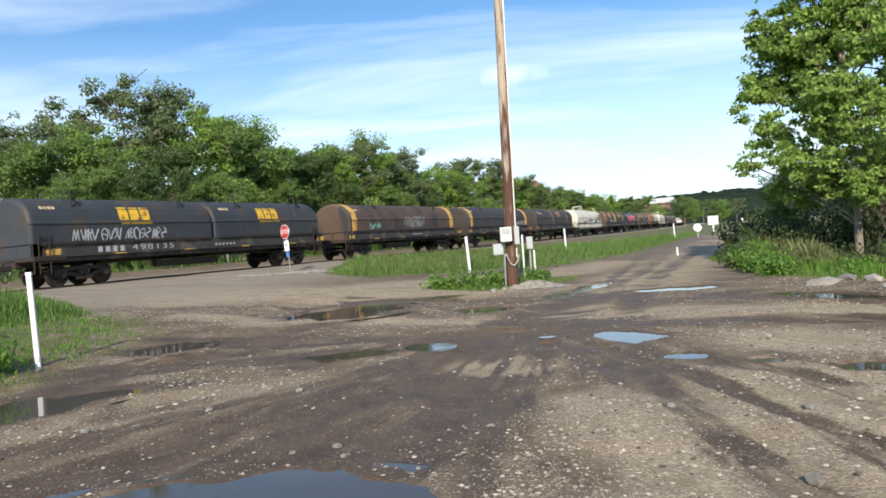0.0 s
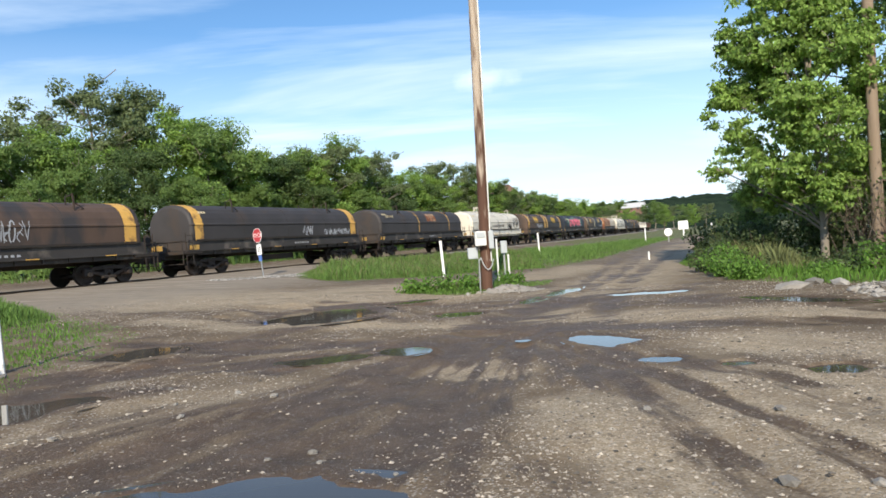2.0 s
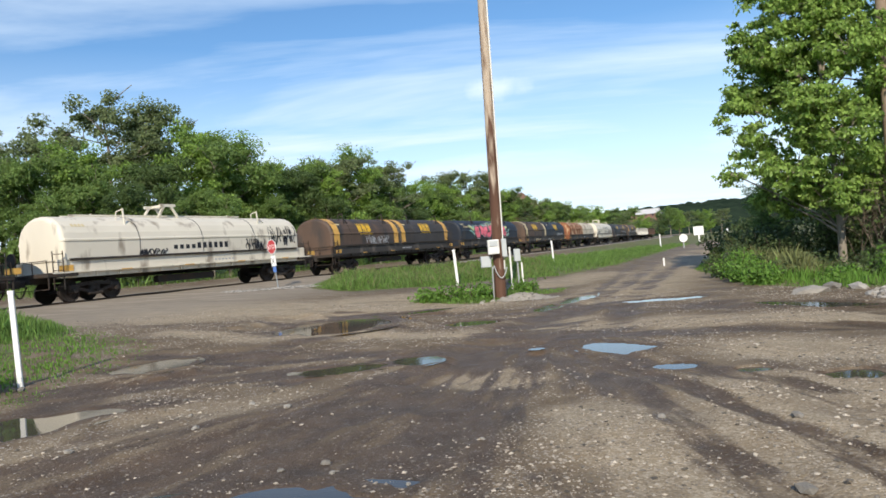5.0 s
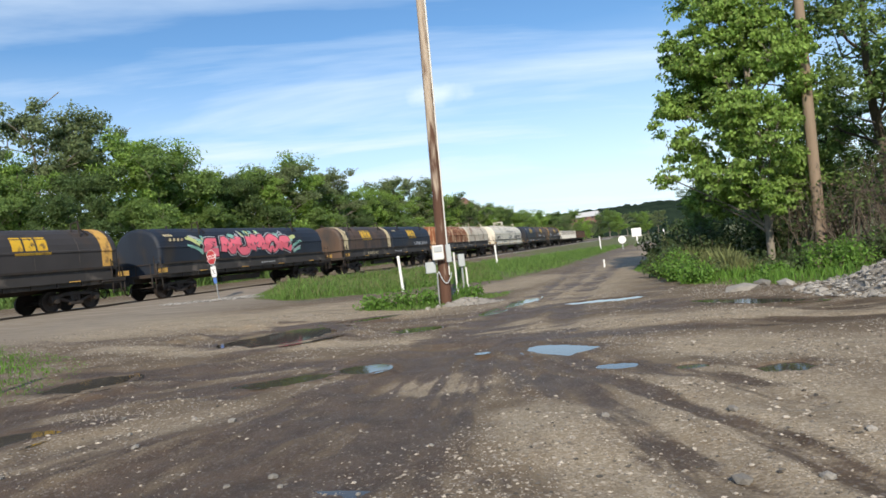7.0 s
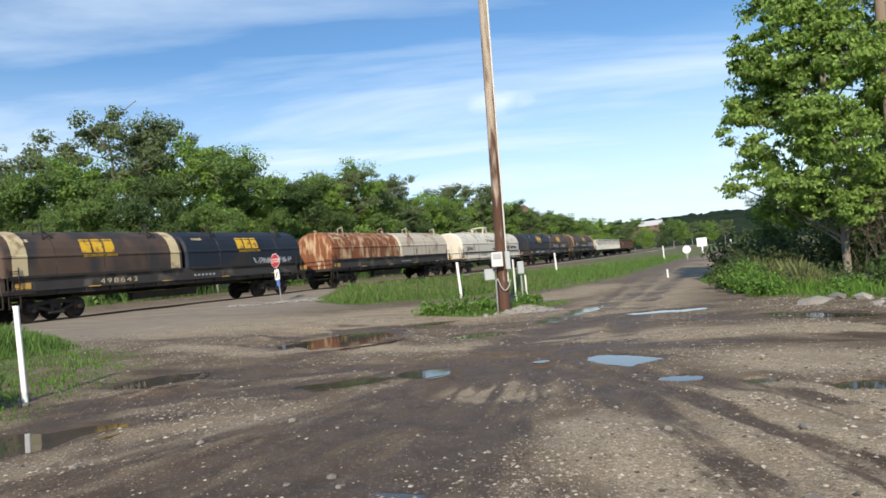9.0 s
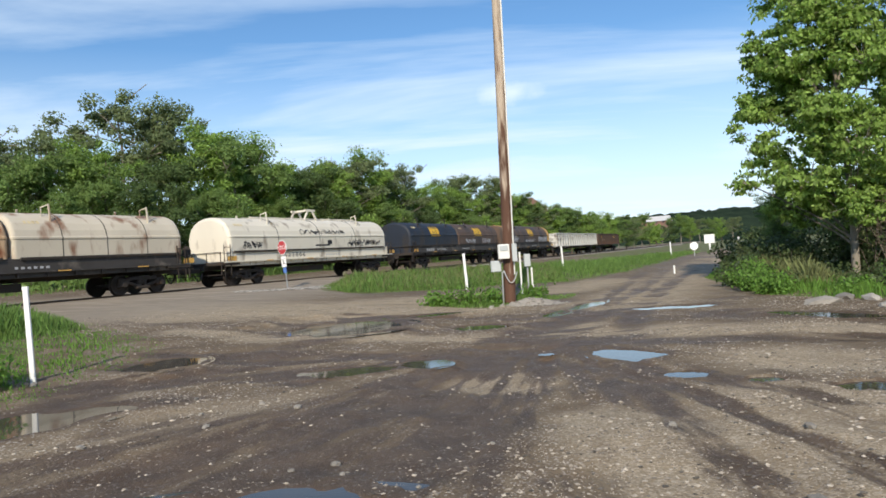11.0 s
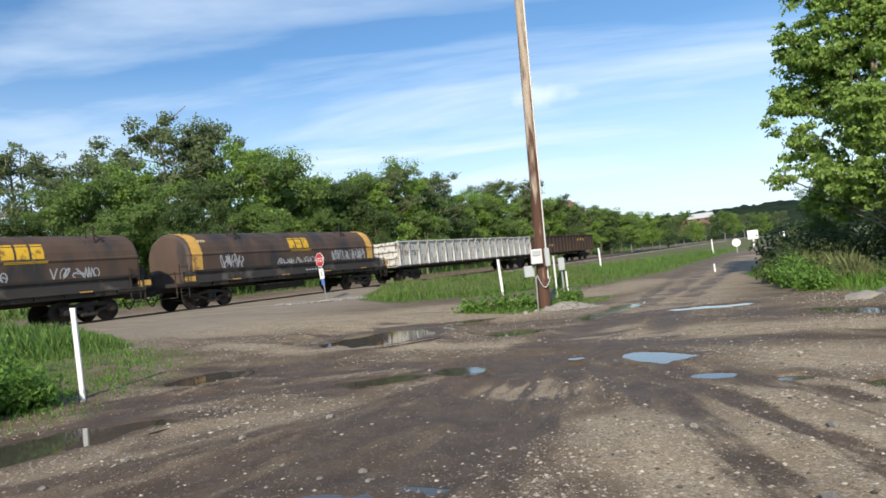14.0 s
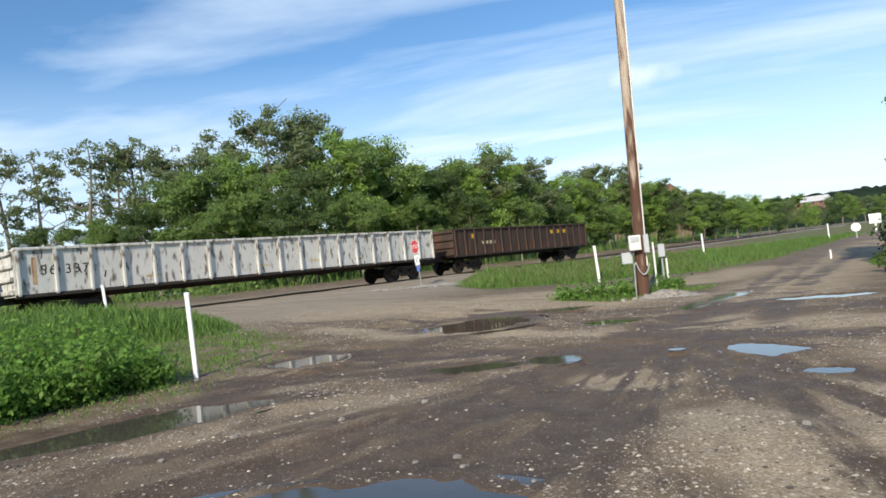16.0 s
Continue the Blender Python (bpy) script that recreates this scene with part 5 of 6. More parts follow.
def limb_mesh(bm, pts, r0, r1, n=6):
    rings = []
    for i, p in enumerate(pts):
        p = Vector(p)
        d = (Vector(pts[min(i + 1, len(pts) - 1)]) - Vector(pts[max(i - 1, 0)])).normalized()
        u = d.orthogonal().normalized()
        v = d.cross(u)
        r = r0 + (r1 - r0) * i / (len(pts) - 1)
        rings.append([bm.verts.new(p + (u * math.cos(2 * math.pi * k / n) + v * math.sin(2 * math.pi * k / n)) * r) for k in range(n)])
    for a, b in zip(rings[:-1], rings[1:]):
        for k in range(n):
            bm.faces.new((a[k], a[(k + 1) % n], b[(k + 1) % n], b[k]))


def tree(name, label, h, spread, leaves, leaf, mat, bark, seed, clump=0.9, clumps=70, limbs=9, trunk_r=0.16, crown_low=0.3):
    """tapered trunk, bent limbs that fork, and a crown of leaf clumps at the twigs"""
    rnd = random.Random(seed)
    t = tagged(new(name), label, "tree")
    bm = bmesh.new()
    lean = (rnd.uniform(-0.06, 0.06), rnd.uniform(-0.06, 0.06))
    trunk = [(lean[0] * h * k / 7 + 0.1 * math.sin(k + seed) * (k > 0), lean[1] * h * k / 7 + 0.1 * math.cos(1.7 * k + seed) * (k > 0), -0.3 + h * 0.92 * k / 7) for k in range(8)]
    limb_mesh(bm, trunk, trunk_r, trunk_r * 0.18, 9)
    tips = []
    for i in range(limbs):
        f = crown_low + (0.9 - crown_low) * (i + rnd.random() * 0.6) / limbs
        q = f * 7
        k = min(6, int(q))
        b = Vector(trunk[k]).lerp(Vector(trunk[k + 1]), q - k)
        a = i * 2.4 + rnd.uniform(-0.5, 0.5)
        reach = spread * (0.55 + 0.45 * math.sin(math.pi * min(1, (f - crown_low) / (1 - crown_low) * 0.8 + 0.2))) * rnd.uniform(0.75, 1.15)
        rise = h * rnd.uniform(0.08, 0.22)
        pts = [b + Vector((math.cos(a + 0.2 * j) * reach * j / 4, math.sin(a + 0.2 * j) * reach * j / 4, rise * (j / 4) ** 1.2 + rnd.uniform(-0.1, 0.1))) for j in range(5)]
        limb_mesh(bm, pts, trunk_r * 0.42 * (1.15 - f), 0.02, 6)
        tips += [pts[2], pts[3], pts[4]]
        for j in range(3):
            o = pts[rnd.randint(1, 3)]
            e = o + Vector((rnd.uniform(-1, 1), rnd.uniform(-1, 1), rnd.uniform(0.1, 0.9))).normalized() * reach * 0.42
            limb_mesh(bm, [o, (o + e) / 2 + Vector((0, 0, 0.1)), e], trunk_r * 0.16, 0.012, 5)
            tips.append(e)
    tips += [Vector(trunk[-1]), Vector(trunk[-2]) + Vector((0.3, 0.2, 0.3))]
    part("trunk", bm, bark, t, smooth=True)
    rng = np.random.RandomState(seed)
    heads = [tips[rnd.randrange(len(tips))] + Vector((rnd.gauss(0, 0.35), rnd.gauss(0, 0.35), rnd.gauss(0.1, 0.3))) * clump for _ in range(clumps)]
    per = leaves // clumps
    pts, out = [], []
    for c in heads:
        a, b = clump_points(rng, c, clump * rnd.uniform(0.35, 0.85), int(per * rnd.uniform(0.6, 1.4)))
        pts.append(a)
        out.append(b + (a - np.array([0, 0, h * 0.55])) * 0.12)
    verts, faces = leaf_cloud(np.concatenate(pts), np.concatenate(out), leaf, seed)
    raw("crown", verts, faces, mat, t)
    return t


def lobed_tree(name, label, h, lobes, leaves, leaf, mat, bark, seed, trunk_r=0.17, lean=(0.0, 0.0)):
    """a tree whose limbs reach out to the given leaf masses (x, y, z, radius), each broken into sprays"""
    rnd, rng = random.Random(seed), np.random.RandomState(seed)
    t = tagged(new(name), label, "tree")
    bm = bmesh.new()
    trunk = [Vector((lean[0] * h * k / 8 + 0.08 * math.sin(k + seed) * (k > 0), lean[1] * h * k / 8 + 0.08 * math.cos(1.7 * k) * (k > 0), -0.3 + h * 0.95 * k / 8)) for k in range(9)]
    limb_mesh(bm, trunk, trunk_r, trunk_r * 0.15, 10)
    total = sum(q[3] ** 2 for q in lobes)
    pts, out = [], []
    for x, y, z, r in lobes:
        c = Vector((x, y, z))
        f = min(0.9, max(0.12, (z - 1.2 - 0.25 * math.hypot(x, y)) / (h * 0.95))) * 8
        k = min(7, int(f))
        b = trunk[k].lerp(trunk[k + 1], f - k)
        mid = (b + c) / 2 + Vector((rnd.uniform(-0.2, 0.2), rnd.uniform(-0.2, 0.2), 0.15))
        limb_mesh(bm, [b, b.lerp(mid, 0.5) + Vector((0, 0, 0.08)), mid, c], trunk_r * 0.34, 0.02, 6)
        n = max(12, int(64 * r * r))
        for _ in range(n):
            v = Vector((rnd.gauss(0, 1), rnd.gauss(0, 1), rnd.gauss(0, 0.8)))
            v = v.normalized() * r * (rnd.uniform(0.3, 1.1) + 0.16 * abs(rnd.gauss(0, 1)))
            e = c + v
            if rnd.random() < 0.5:
                limb_mesh(bm, [c.lerp(mid, 0.15), c + v * 0.55 + Vector((0, 0, 0.06)), e], 0.020, 0.006, 4)
            a, o = clump_points(rng, e, rnd.uniform(0.16, 0.42), int(leaves * r * r / total / n * rnd.uniform(0.5, 1.5)), 0.62, 0.3)
            a[:, 2] -= 0.25 * ((a[:, 0] - e.x) ** 2 + (a[:, 1] - e.y) ** 2)
            pts.append(a)
            out.append(o + np.array(v)[None] * 0.8)
    part("trunk", bm, bark, t, smooth=True)
    verts, faces = leaf_cloud(np.concatenate(pts), np.concatenate(out), leaf, seed, 0.85, 0.7)
    raw("crown", verts, faces, mat, t)
    return t


def far_ground(x, y):
    return float(lie(x, y)[0])


def polar(az, r):
    return r * math.sin(radians(az)), r * math.cos(radians(az))


def woods():
    kinds = [
        tree("tree", "full round bright green tree behind the track", 10, 3.0, 24000, 0.19, M_leaf_a, M_bark, 11, 1.05, 190, crown_low=0.12),
        tree("tree", "dense mid green tree behind the track", 10, 3.1, 24000, 0.19, M_leaf_b, M_barkpale, 12, 1.0, 180, crown_low=0.22),
        tree("tree", "tall grey-green tree with an open crown", 10, 3.3, 17000, 0.165, M_leaf_c, M_barkpale, 13, 0.75, 150, limbs=13, crown_low=0.35),
        tree("tree", "dark green bushy tree behind the track", 10, 3.4, 24000, 0.19, M_leaf_d, M_bark, 14, 1.1, 190, crown_low=0.05),
        tree("tree", "thin half bare tree with sparse leaves", 10, 2.4, 3800, 0.16, M_leaf_c, M_barkpale, 15, 0.5, 90, limbs=9, crown_low=0.35),
    ]
    # bearing, distance, height over the land, kind
    rows = [(-46.5, 56, 13.2, 4), (-43.0, 57, 13.6, 4), (-40.5, 58, 12.8, 4), (-38.2, 56, 13.4, 4), (-36.6, 60, 12.6, 4), (-35.0, 57, 14.2, 4), (-33.4, 58, 14.0, 4), (-31.8, 54, 10.6, 2), (-29.8, 56, 12.2, 2),
            (-31.0, 50, 9.0, 1), (-27.2, 50, 9.2, 1), (-24.6, 60, 16.2, 2), (-22.3, 60, 15.0, 2), (-25.6, 52, 10.2, 0), (-18.4, 56, 12.6, 0), (-16.2, 56, 11.8, 1), (-21.2, 52, 9.0, 3),
            (-14.2, 60, 11.8, 0), (-12.0, 64, 10.6, 2), (-9.4, 66, 11.0, 1), (-6.9, 66, 11.3, 2), (-5.2, 68, 11.8, 0), (-3.6, 72, 11.6, 2), (-2.0, 80, 9.4, 0), (0.0, 82, 9.8, 0),
            (1.9, 90, 12.0, 2), (3.5, 92, 12.0, 2), (5.2, 94, 10.6, 0), (6.8, 98, 9.2, 3), (8.6, 104, 8.6, 2), (10.2, 110, 8.2, 1), (11.8, 118, 8.0, 0), (13.4, 128, 7.6, 0), (14.8, 140, 7.0, 1),
            (-34.6, 49, 6.5, 3), (-37.5, 50, 6.0, 1), (-41.5, 52, 5.5, 3), (-45.5, 53, 5.8, 1), (-48.5, 52, 8.0, 3), (-28.8, 47, 6.5, 1), (-23.0, 47, 6.6, 3), (-17.5, 50, 6.6, 1), (-12.8, 56, 6.4, 1),
            (-8.0, 60, 6.5, 3), (-4.2, 64, 6.2, 1), (-0.8, 74, 5.6, 3), (3.0, 82, 6.0, 1), (16.0, 160, 7.6, 2), (17.2, 190, 7.0, 0), (18.2, 230, 7.4, 2), (19.6, 260, 11.5, 1), (21.0, 300, 11.0, 2),
            (-13.0, 60, 9.4, 1), (-10.8, 62, 9.6, 3), (-8.3, 63, 10.0, 0), (-4.6, 70, 9.0, 1), (-2.8, 76, 8.4, 3), (-1.0, 80, 8.6, 1), (0.9, 84, 8.4, 3), (2.7, 86, 9.4, 0), (4.4, 92, 9.0, 1), (6.0, 96, 8.6, 0), (7.6, 100, 8.2, 1),
            (9.4, 105, 7.6, 0), (11.0, 112, 7.4, 3), (12.6, 120, 7.2, 1), (14.2, 132, 7.4, 0), (15.4, 150, 7.6, 3), (16.6, 170, 8.6, 1), (17.7, 205, 6.6, 0), (18.8, 240, 8.4, 3), (20.3, 270, 10.5, 0), (21.8, 320, 11.5, 1), (22.6, 330, 11.5, 0), (23.4, 300, 11.0, 2)]
    used = set()
    for az, r, h, k in rows:
        x, y = polar(az, r)
        f = h / 10.3
        m = pose(x, y, far_ground(x, y) - 0.1, 0, 0, (az * 37) % 360)
        if k in used:
            t = copy_thing(kinds[k], m)
        else:
            t = kinds[k]
            t.matrix_basis = m
            used.add(k)
        t.scale = (f * 1.05, f * 1.05, f)


woods()


def undergrowth():
    """low bushes that close the foot of the woods"""
    rnd, rng = random.Random(4), np.random.RandomState(4)
    pts = []
    for k in range(330):
        s = rnd.uniform(-70, 120)
        d = -rnd.uniform(11.5, 23) - max(0, s) * 0.04
        x, y, _ = on_line(s, d)
        r = rnd.uniform(0.8, 1.7)
        g = far_ground(x, y)
        pts.append(np.array([x, y, g]) + np.abs(rng.normal(0, 1, (130, 3))) * np.array([0, 0, 0.62 * r]) + rng.normal(0, 0.6 * r, (130, 3)) * np.array([1, 1, 0.15]))
    pts = np.concatenate(pts)
    verts, faces = leaf_cloud(pts, np.tile(np.array([[0.2, -0.6, 0.5]]), (len(pts), 1)), 0.36, 4)
    tagged(raw("undergrowth", verts, faces, M_leaf_b), "dense green undergrowth at the foot of the woods", "undergrowth", kind="stuff")


undergrowth()


def brush(x, y, r, h, n, seed):
    """a tangle of bare twigs with a few leaves"""
    rnd, rng = random.Random(seed), np.random.RandomState(seed)
    t = tagged(new("brush"), "tangle of bare brown twigs under the trees", "brush", "brush under the trees")
    t.location = (x, y, at_ground(x, y))
    bm = bmesh.new()
    pts = []
    for k in range(n):
        a = rnd.uniform(0, 2 * math.pi)
        b = Vector((r * 0.6 * rnd.gauss(0, 0.6), r * 0.6 * rnd.gauss(0, 0.6), -0.05))
        e = b + Vector((r * 0.8 * math.cos(a), r * 0.8 * math.sin(a), h * rnd.uniform(0.45, 1.0)))
        m = (b + e) / 2 + Vector((rnd.uniform(-0.3, 0.3), rnd.uniform(-0.3, 0.3), 0.25))
        limb_mesh(bm, [b, m, e], 0.020, 0.006, 4)
        for _ in range(3):
            o = m.lerp(e, rnd.random())
            limb_mesh(bm, [o, o + Vector((rnd.gauss(0, 0.4), rnd.gauss(0, 0.4), rnd.gauss(0.0, 0.35)))], 0.009, 0.004, 4)
        if k % 3 == 0:
            pts.append(np.array(e) + rng.normal(0, 0.22, (26, 3)))
    part("branchwork", bm, M_twig, t)
    pts = np.concatenate(pts)
    v, f = leaf_cloud(pts, rng.normal(0, 1, (len(pts), 3)), 0.12, seed)
    raw("foliage", v, f, M_leaf_d, t)


def near_tree():
    # leaf masses: across, back, height, radius
    lobes = [(-2.4, 0.2, 8.1, 0.85), (-1.5, -0.7, 7.5, 0.85), (-2.75, -0.2, 6.0, 0.75), (-1.8, 0.7, 6.3, 0.9), (-2.3, 0.3, 4.4, 0.75), (-3.2, 0.1, 3.6, 0.38), (-1.2, -0.9, 3.5, 0.9),
             (-0.6, -1.3, 5.5, 1.0), (0.4, -1.5, 4.1, 0.95), (0.8, -1.0, 7.0, 0.9), (-0.3, 0.8, 4.9, 1.1), (-0.9, -0.6, 8.9, 0.95), (1.2, 0.2, 5.6, 0.75), (1.45, -0.9, 6.2, 0.38), (1.6, -0.8, 7.6, 0.42),
             (-1.9, 0.5, 2.6, 0.7), (0.2, -1.3, 2.3, 0.65), (-0.8, 0.6, 2.9, 0.9), (1.1, 0.4, 3.1, 0.8), (-1.2, 0.2, 10.4, 1.1), (0.6, 0.0, 10.2, 1.1), (0.2, -0.5, 8.6, 0.95), (-0.3, 0.1, 11.8, 0.9), (-1.0, 1.2, 7.2, 1.2), (0.6, 1.2, 8.2, 1.1)]
    t = lobed_tree("maple_tree", "leafy bright green maple at the edge of the lot", 12.2, lobes, 68000, 0.158, M_leaf_maple, M_barkpale, 31, 0.14, (-0.01, 0.0))
    t.matrix_basis = pose(13.95, 22.95, at_ground(13.95, 22.95) - 0.05, 0, 0, -31.3)
    t = tree("tree", "tall dark leafy tree behind the maple", 14.0, 3.7, 24000, 0.17, M_leaf_grove, M_bark, 32, 0.95, 210, limbs=16, trunk_r=0.22, crown_low=0.14)
    t.matrix_basis = pose(18.6, 22.8, at_ground(18.6, 22.8), 0, 0, 0)
    copy_thing(t, pose(22.5, 25.5, 0, 0, 0, 75)).scale = (0.8, 0.8, 0.62)
    copy_thing(t, pose(24.5, 20.5, 0, 0, 0, 110))
    copy_thing(t, pose(18.9, 17.2, 0, 0, 0, 200)).scale = (0.8, 0.8, 0.95)
    for x, y, f in ((17.6, 29.0, 0.36), (20.5, 31.5, 0.42), (15.6, 30.5, 0.30), (24.0, 33.0, 0.5), (19.6, 26.6, 0.5)):
        copy_thing(t, pose(x, y, 0, 0, 0, 90 * x)).scale = (f * 1.2, f * 1.2, f)
    for k, (x, y, r, h) in enumerate(((15.7, 21.3, 1.2, 3.6), (16.6, 20.4, 1.3, 3.9), (15.2, 22.6, 1.0, 2.8), (17.6, 20.6, 1.4, 4.2))):
        brush(x, y, r, h, 46, 500 + k)
    p = tagged(new("old_pole"), "bare grey-brown old wooden pole among the trees", "utility pole")
    p.location = (15.08, 21.8, at_ground(15.08, 21.8))
    part("shaft", shaft("shaft", 0, 0, -0.5, 12.5, 0.195, 0.145, M_oldpole, (0.017, -0.012), seed=3, wob=0.05), M_oldpole, p, smooth=True)


near_tree()


# ---- shrubs, weeds and grass ----
def shrub(name, label, x, y, r, h, n, leaf, mat, seed):
    rnd = random.Random(seed)
    t = tagged(new(name), label, "shrub")
    t.location = (x, y, at_ground(x, y))
    bm = bmesh.new()
    pts = []
    for k in range(16):
        a, q = rnd.uniform(0, 2 * math.pi), r * math.sqrt(rnd.random())
        tip = Vector((q * math.cos(a), q * math.sin(a), h * rnd.uniform(0.55, 1.0) * (1 - 0.3 * q / r)))
        base = tip * 0.25
        base.z = -0.05
        limb_mesh(bm, [base, (base + tip) / 2 + Vector((0, 0, 0.1)), tip], 0.018, 0.006, 5)
        for _ in range(n // 16):
            u = rnd.uniform(0.12, 1.05)
            pts.append(base.lerp(tip, u) + Vector((rnd.gauss(0, 0.16), rnd.gauss(0, 0.16), rnd.gauss(0, 0.12))) * (0.5 + r * 0.5))
    part("branchwork", bm, M_bark, t)
    pts = np.array([tuple(q) for q in pts])
    v, f = leaf_cloud(pts, pts - np.array([0, 0, h * 0.3]), leaf, seed)
    raw("foliage", v, f, mat, t)
    return t


def shrubs():
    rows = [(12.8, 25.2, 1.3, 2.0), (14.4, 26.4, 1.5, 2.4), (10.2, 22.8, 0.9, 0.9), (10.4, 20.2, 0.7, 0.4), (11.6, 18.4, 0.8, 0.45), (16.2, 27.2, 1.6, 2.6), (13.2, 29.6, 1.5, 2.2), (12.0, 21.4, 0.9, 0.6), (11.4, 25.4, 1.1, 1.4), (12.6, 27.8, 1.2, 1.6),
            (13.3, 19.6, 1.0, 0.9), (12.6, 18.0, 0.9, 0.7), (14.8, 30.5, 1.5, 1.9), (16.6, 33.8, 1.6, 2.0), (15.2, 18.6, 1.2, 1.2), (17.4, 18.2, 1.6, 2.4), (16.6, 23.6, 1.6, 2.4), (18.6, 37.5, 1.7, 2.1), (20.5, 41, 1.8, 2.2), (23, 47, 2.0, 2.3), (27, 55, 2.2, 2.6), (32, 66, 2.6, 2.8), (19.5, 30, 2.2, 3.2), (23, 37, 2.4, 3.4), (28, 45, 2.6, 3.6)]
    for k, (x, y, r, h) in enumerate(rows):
        # shade under the trees is put into these shrubs' dark leaf colour
        shrub("shrub", "leafy green shrub at the edge of the lot", x, y, r, h, 1500, 0.13 + 0.005 * max(0, y - 20), M_thicket_shaded, 100 + k)
    for k, (x, y, r, h) in enumerate(((9.35, 20.4, 0.7, 0.85), (9.2, 18.9, 0.5, 0.5), (9.9, 21.9, 0.7, 1.0), (11.9, 17.0, 0.8, 0.95), (12.9, 17.4, 0.8, 1.1), (10.6, 17.6, 0.5, 0.4))):
        shrub("shrub", "fresh green weeds at the edge of the lot", x, y, r, h, 1500, 0.10, M_weed, 400 + k)
    rows = [(-8.3, 8.6, 0.9, 0.95), (-9.3, 9.6, 1.0, 1.0), (-8.0, 10.0, 0.7, 0.75), (-9.8, 8.0, 1.1, 1.1), (-10.8, 10.6, 1.1, 1.0), (-7.5, 7.7, 0.6, 0.6), (-7.2, 8.7, 0.8, 0.8), (-6.8, 9.5, 0.6, 0.55), (-8.6, 7.2, 0.8, 0.8), (-9.0, 11.2, 1.0, 0.9)]
    for k, (x, y, r, h) in enumerate(rows):
        shrub("shrub", "bright green leafy weeds by the ditch", x, y, r, h * 1.1, 4200, 0.088, M_weed, 200 + k)
    for k, (x, y, r, h) in enumerate(((0.9, 20.6, 0.7, 0.6), (-0.1, 20.7, 0.5, 0.45), (2.9, 22.2, 0.5, 0.55), (1.5, 20.9, 0.45, 0.6))):
        shrub("shrub", "low weeds at the foot of the pole", x, y, r, h, 800, 0.11, M_weed, 300 + k)


shrubs()


def blades(name, label, polys, count, hmin, hmax, width, seed, mat, edge=0.1, keep=None):
    rng = np.random.RandomState(seed)
    verts, faces = [], []
    for poly, n in zip(polys, count):
        xs, ys = [q[0] for q in poly], [q[1] for q in poly]
        x, y = rng.uniform(min(xs), max(xs), n * 4), rng.uniform(min(ys), max(ys), n * 4)
        ok = inside(poly, x, y) > edge
        if keep is not None:
            ok &= keep(x, y)
        # clumps: keep where the noise is high
        ok &= vnoise(x * 1.1 + 5, y * 1.1) + 0.5 * rng.rand(len(x)) > 0.42
        x, y = x[ok][:n], y[ok][:n]
        z = height(x, y)
        edge_in = smooth(-0.1, 1.3, inside(poly, x, y))
        hh = (0.25 + 0.75 * edge_in) * (hmin + (hmax - hmin) * vnoise(x * 0.8, y * 0.8 + 7)) * rng.uniform(0.6, 1.2, len(x))
        a = rng.uniform(0, 2 * np.pi, len(x))
        b = rng.uniform(0, 2 * np.pi, len(x))
        l = hh * rng.uniform(0.05, 0.5, len(x))
        for i in range(len(x)):
            k = len(verts)
            cx, cy = math.cos(a[i]) * width, math.sin(a[i]) * width
            bx, by = math.cos(b[i]) * l[i], math.sin(b[i]) * l[i]
            verts += [(x[i] - cx, y[i] - cy, z[i] - 0.03), (x[i] + cx, y[i] + cy, z[i] - 0.03), (x[i] + bx * 0.4 + cx * 0.7, y[i] + by * 0.4 + cy * 0.7, z[i] + hh[i] * 0.6), (x[i] + bx, y[i] + by, z[i] + hh[i])]
            faces += [(k, k + 1, k + 2), (k, k + 2, k + 3)]
    tagged(raw(name, verts, faces, mat), label, "grass", kind="stuff")


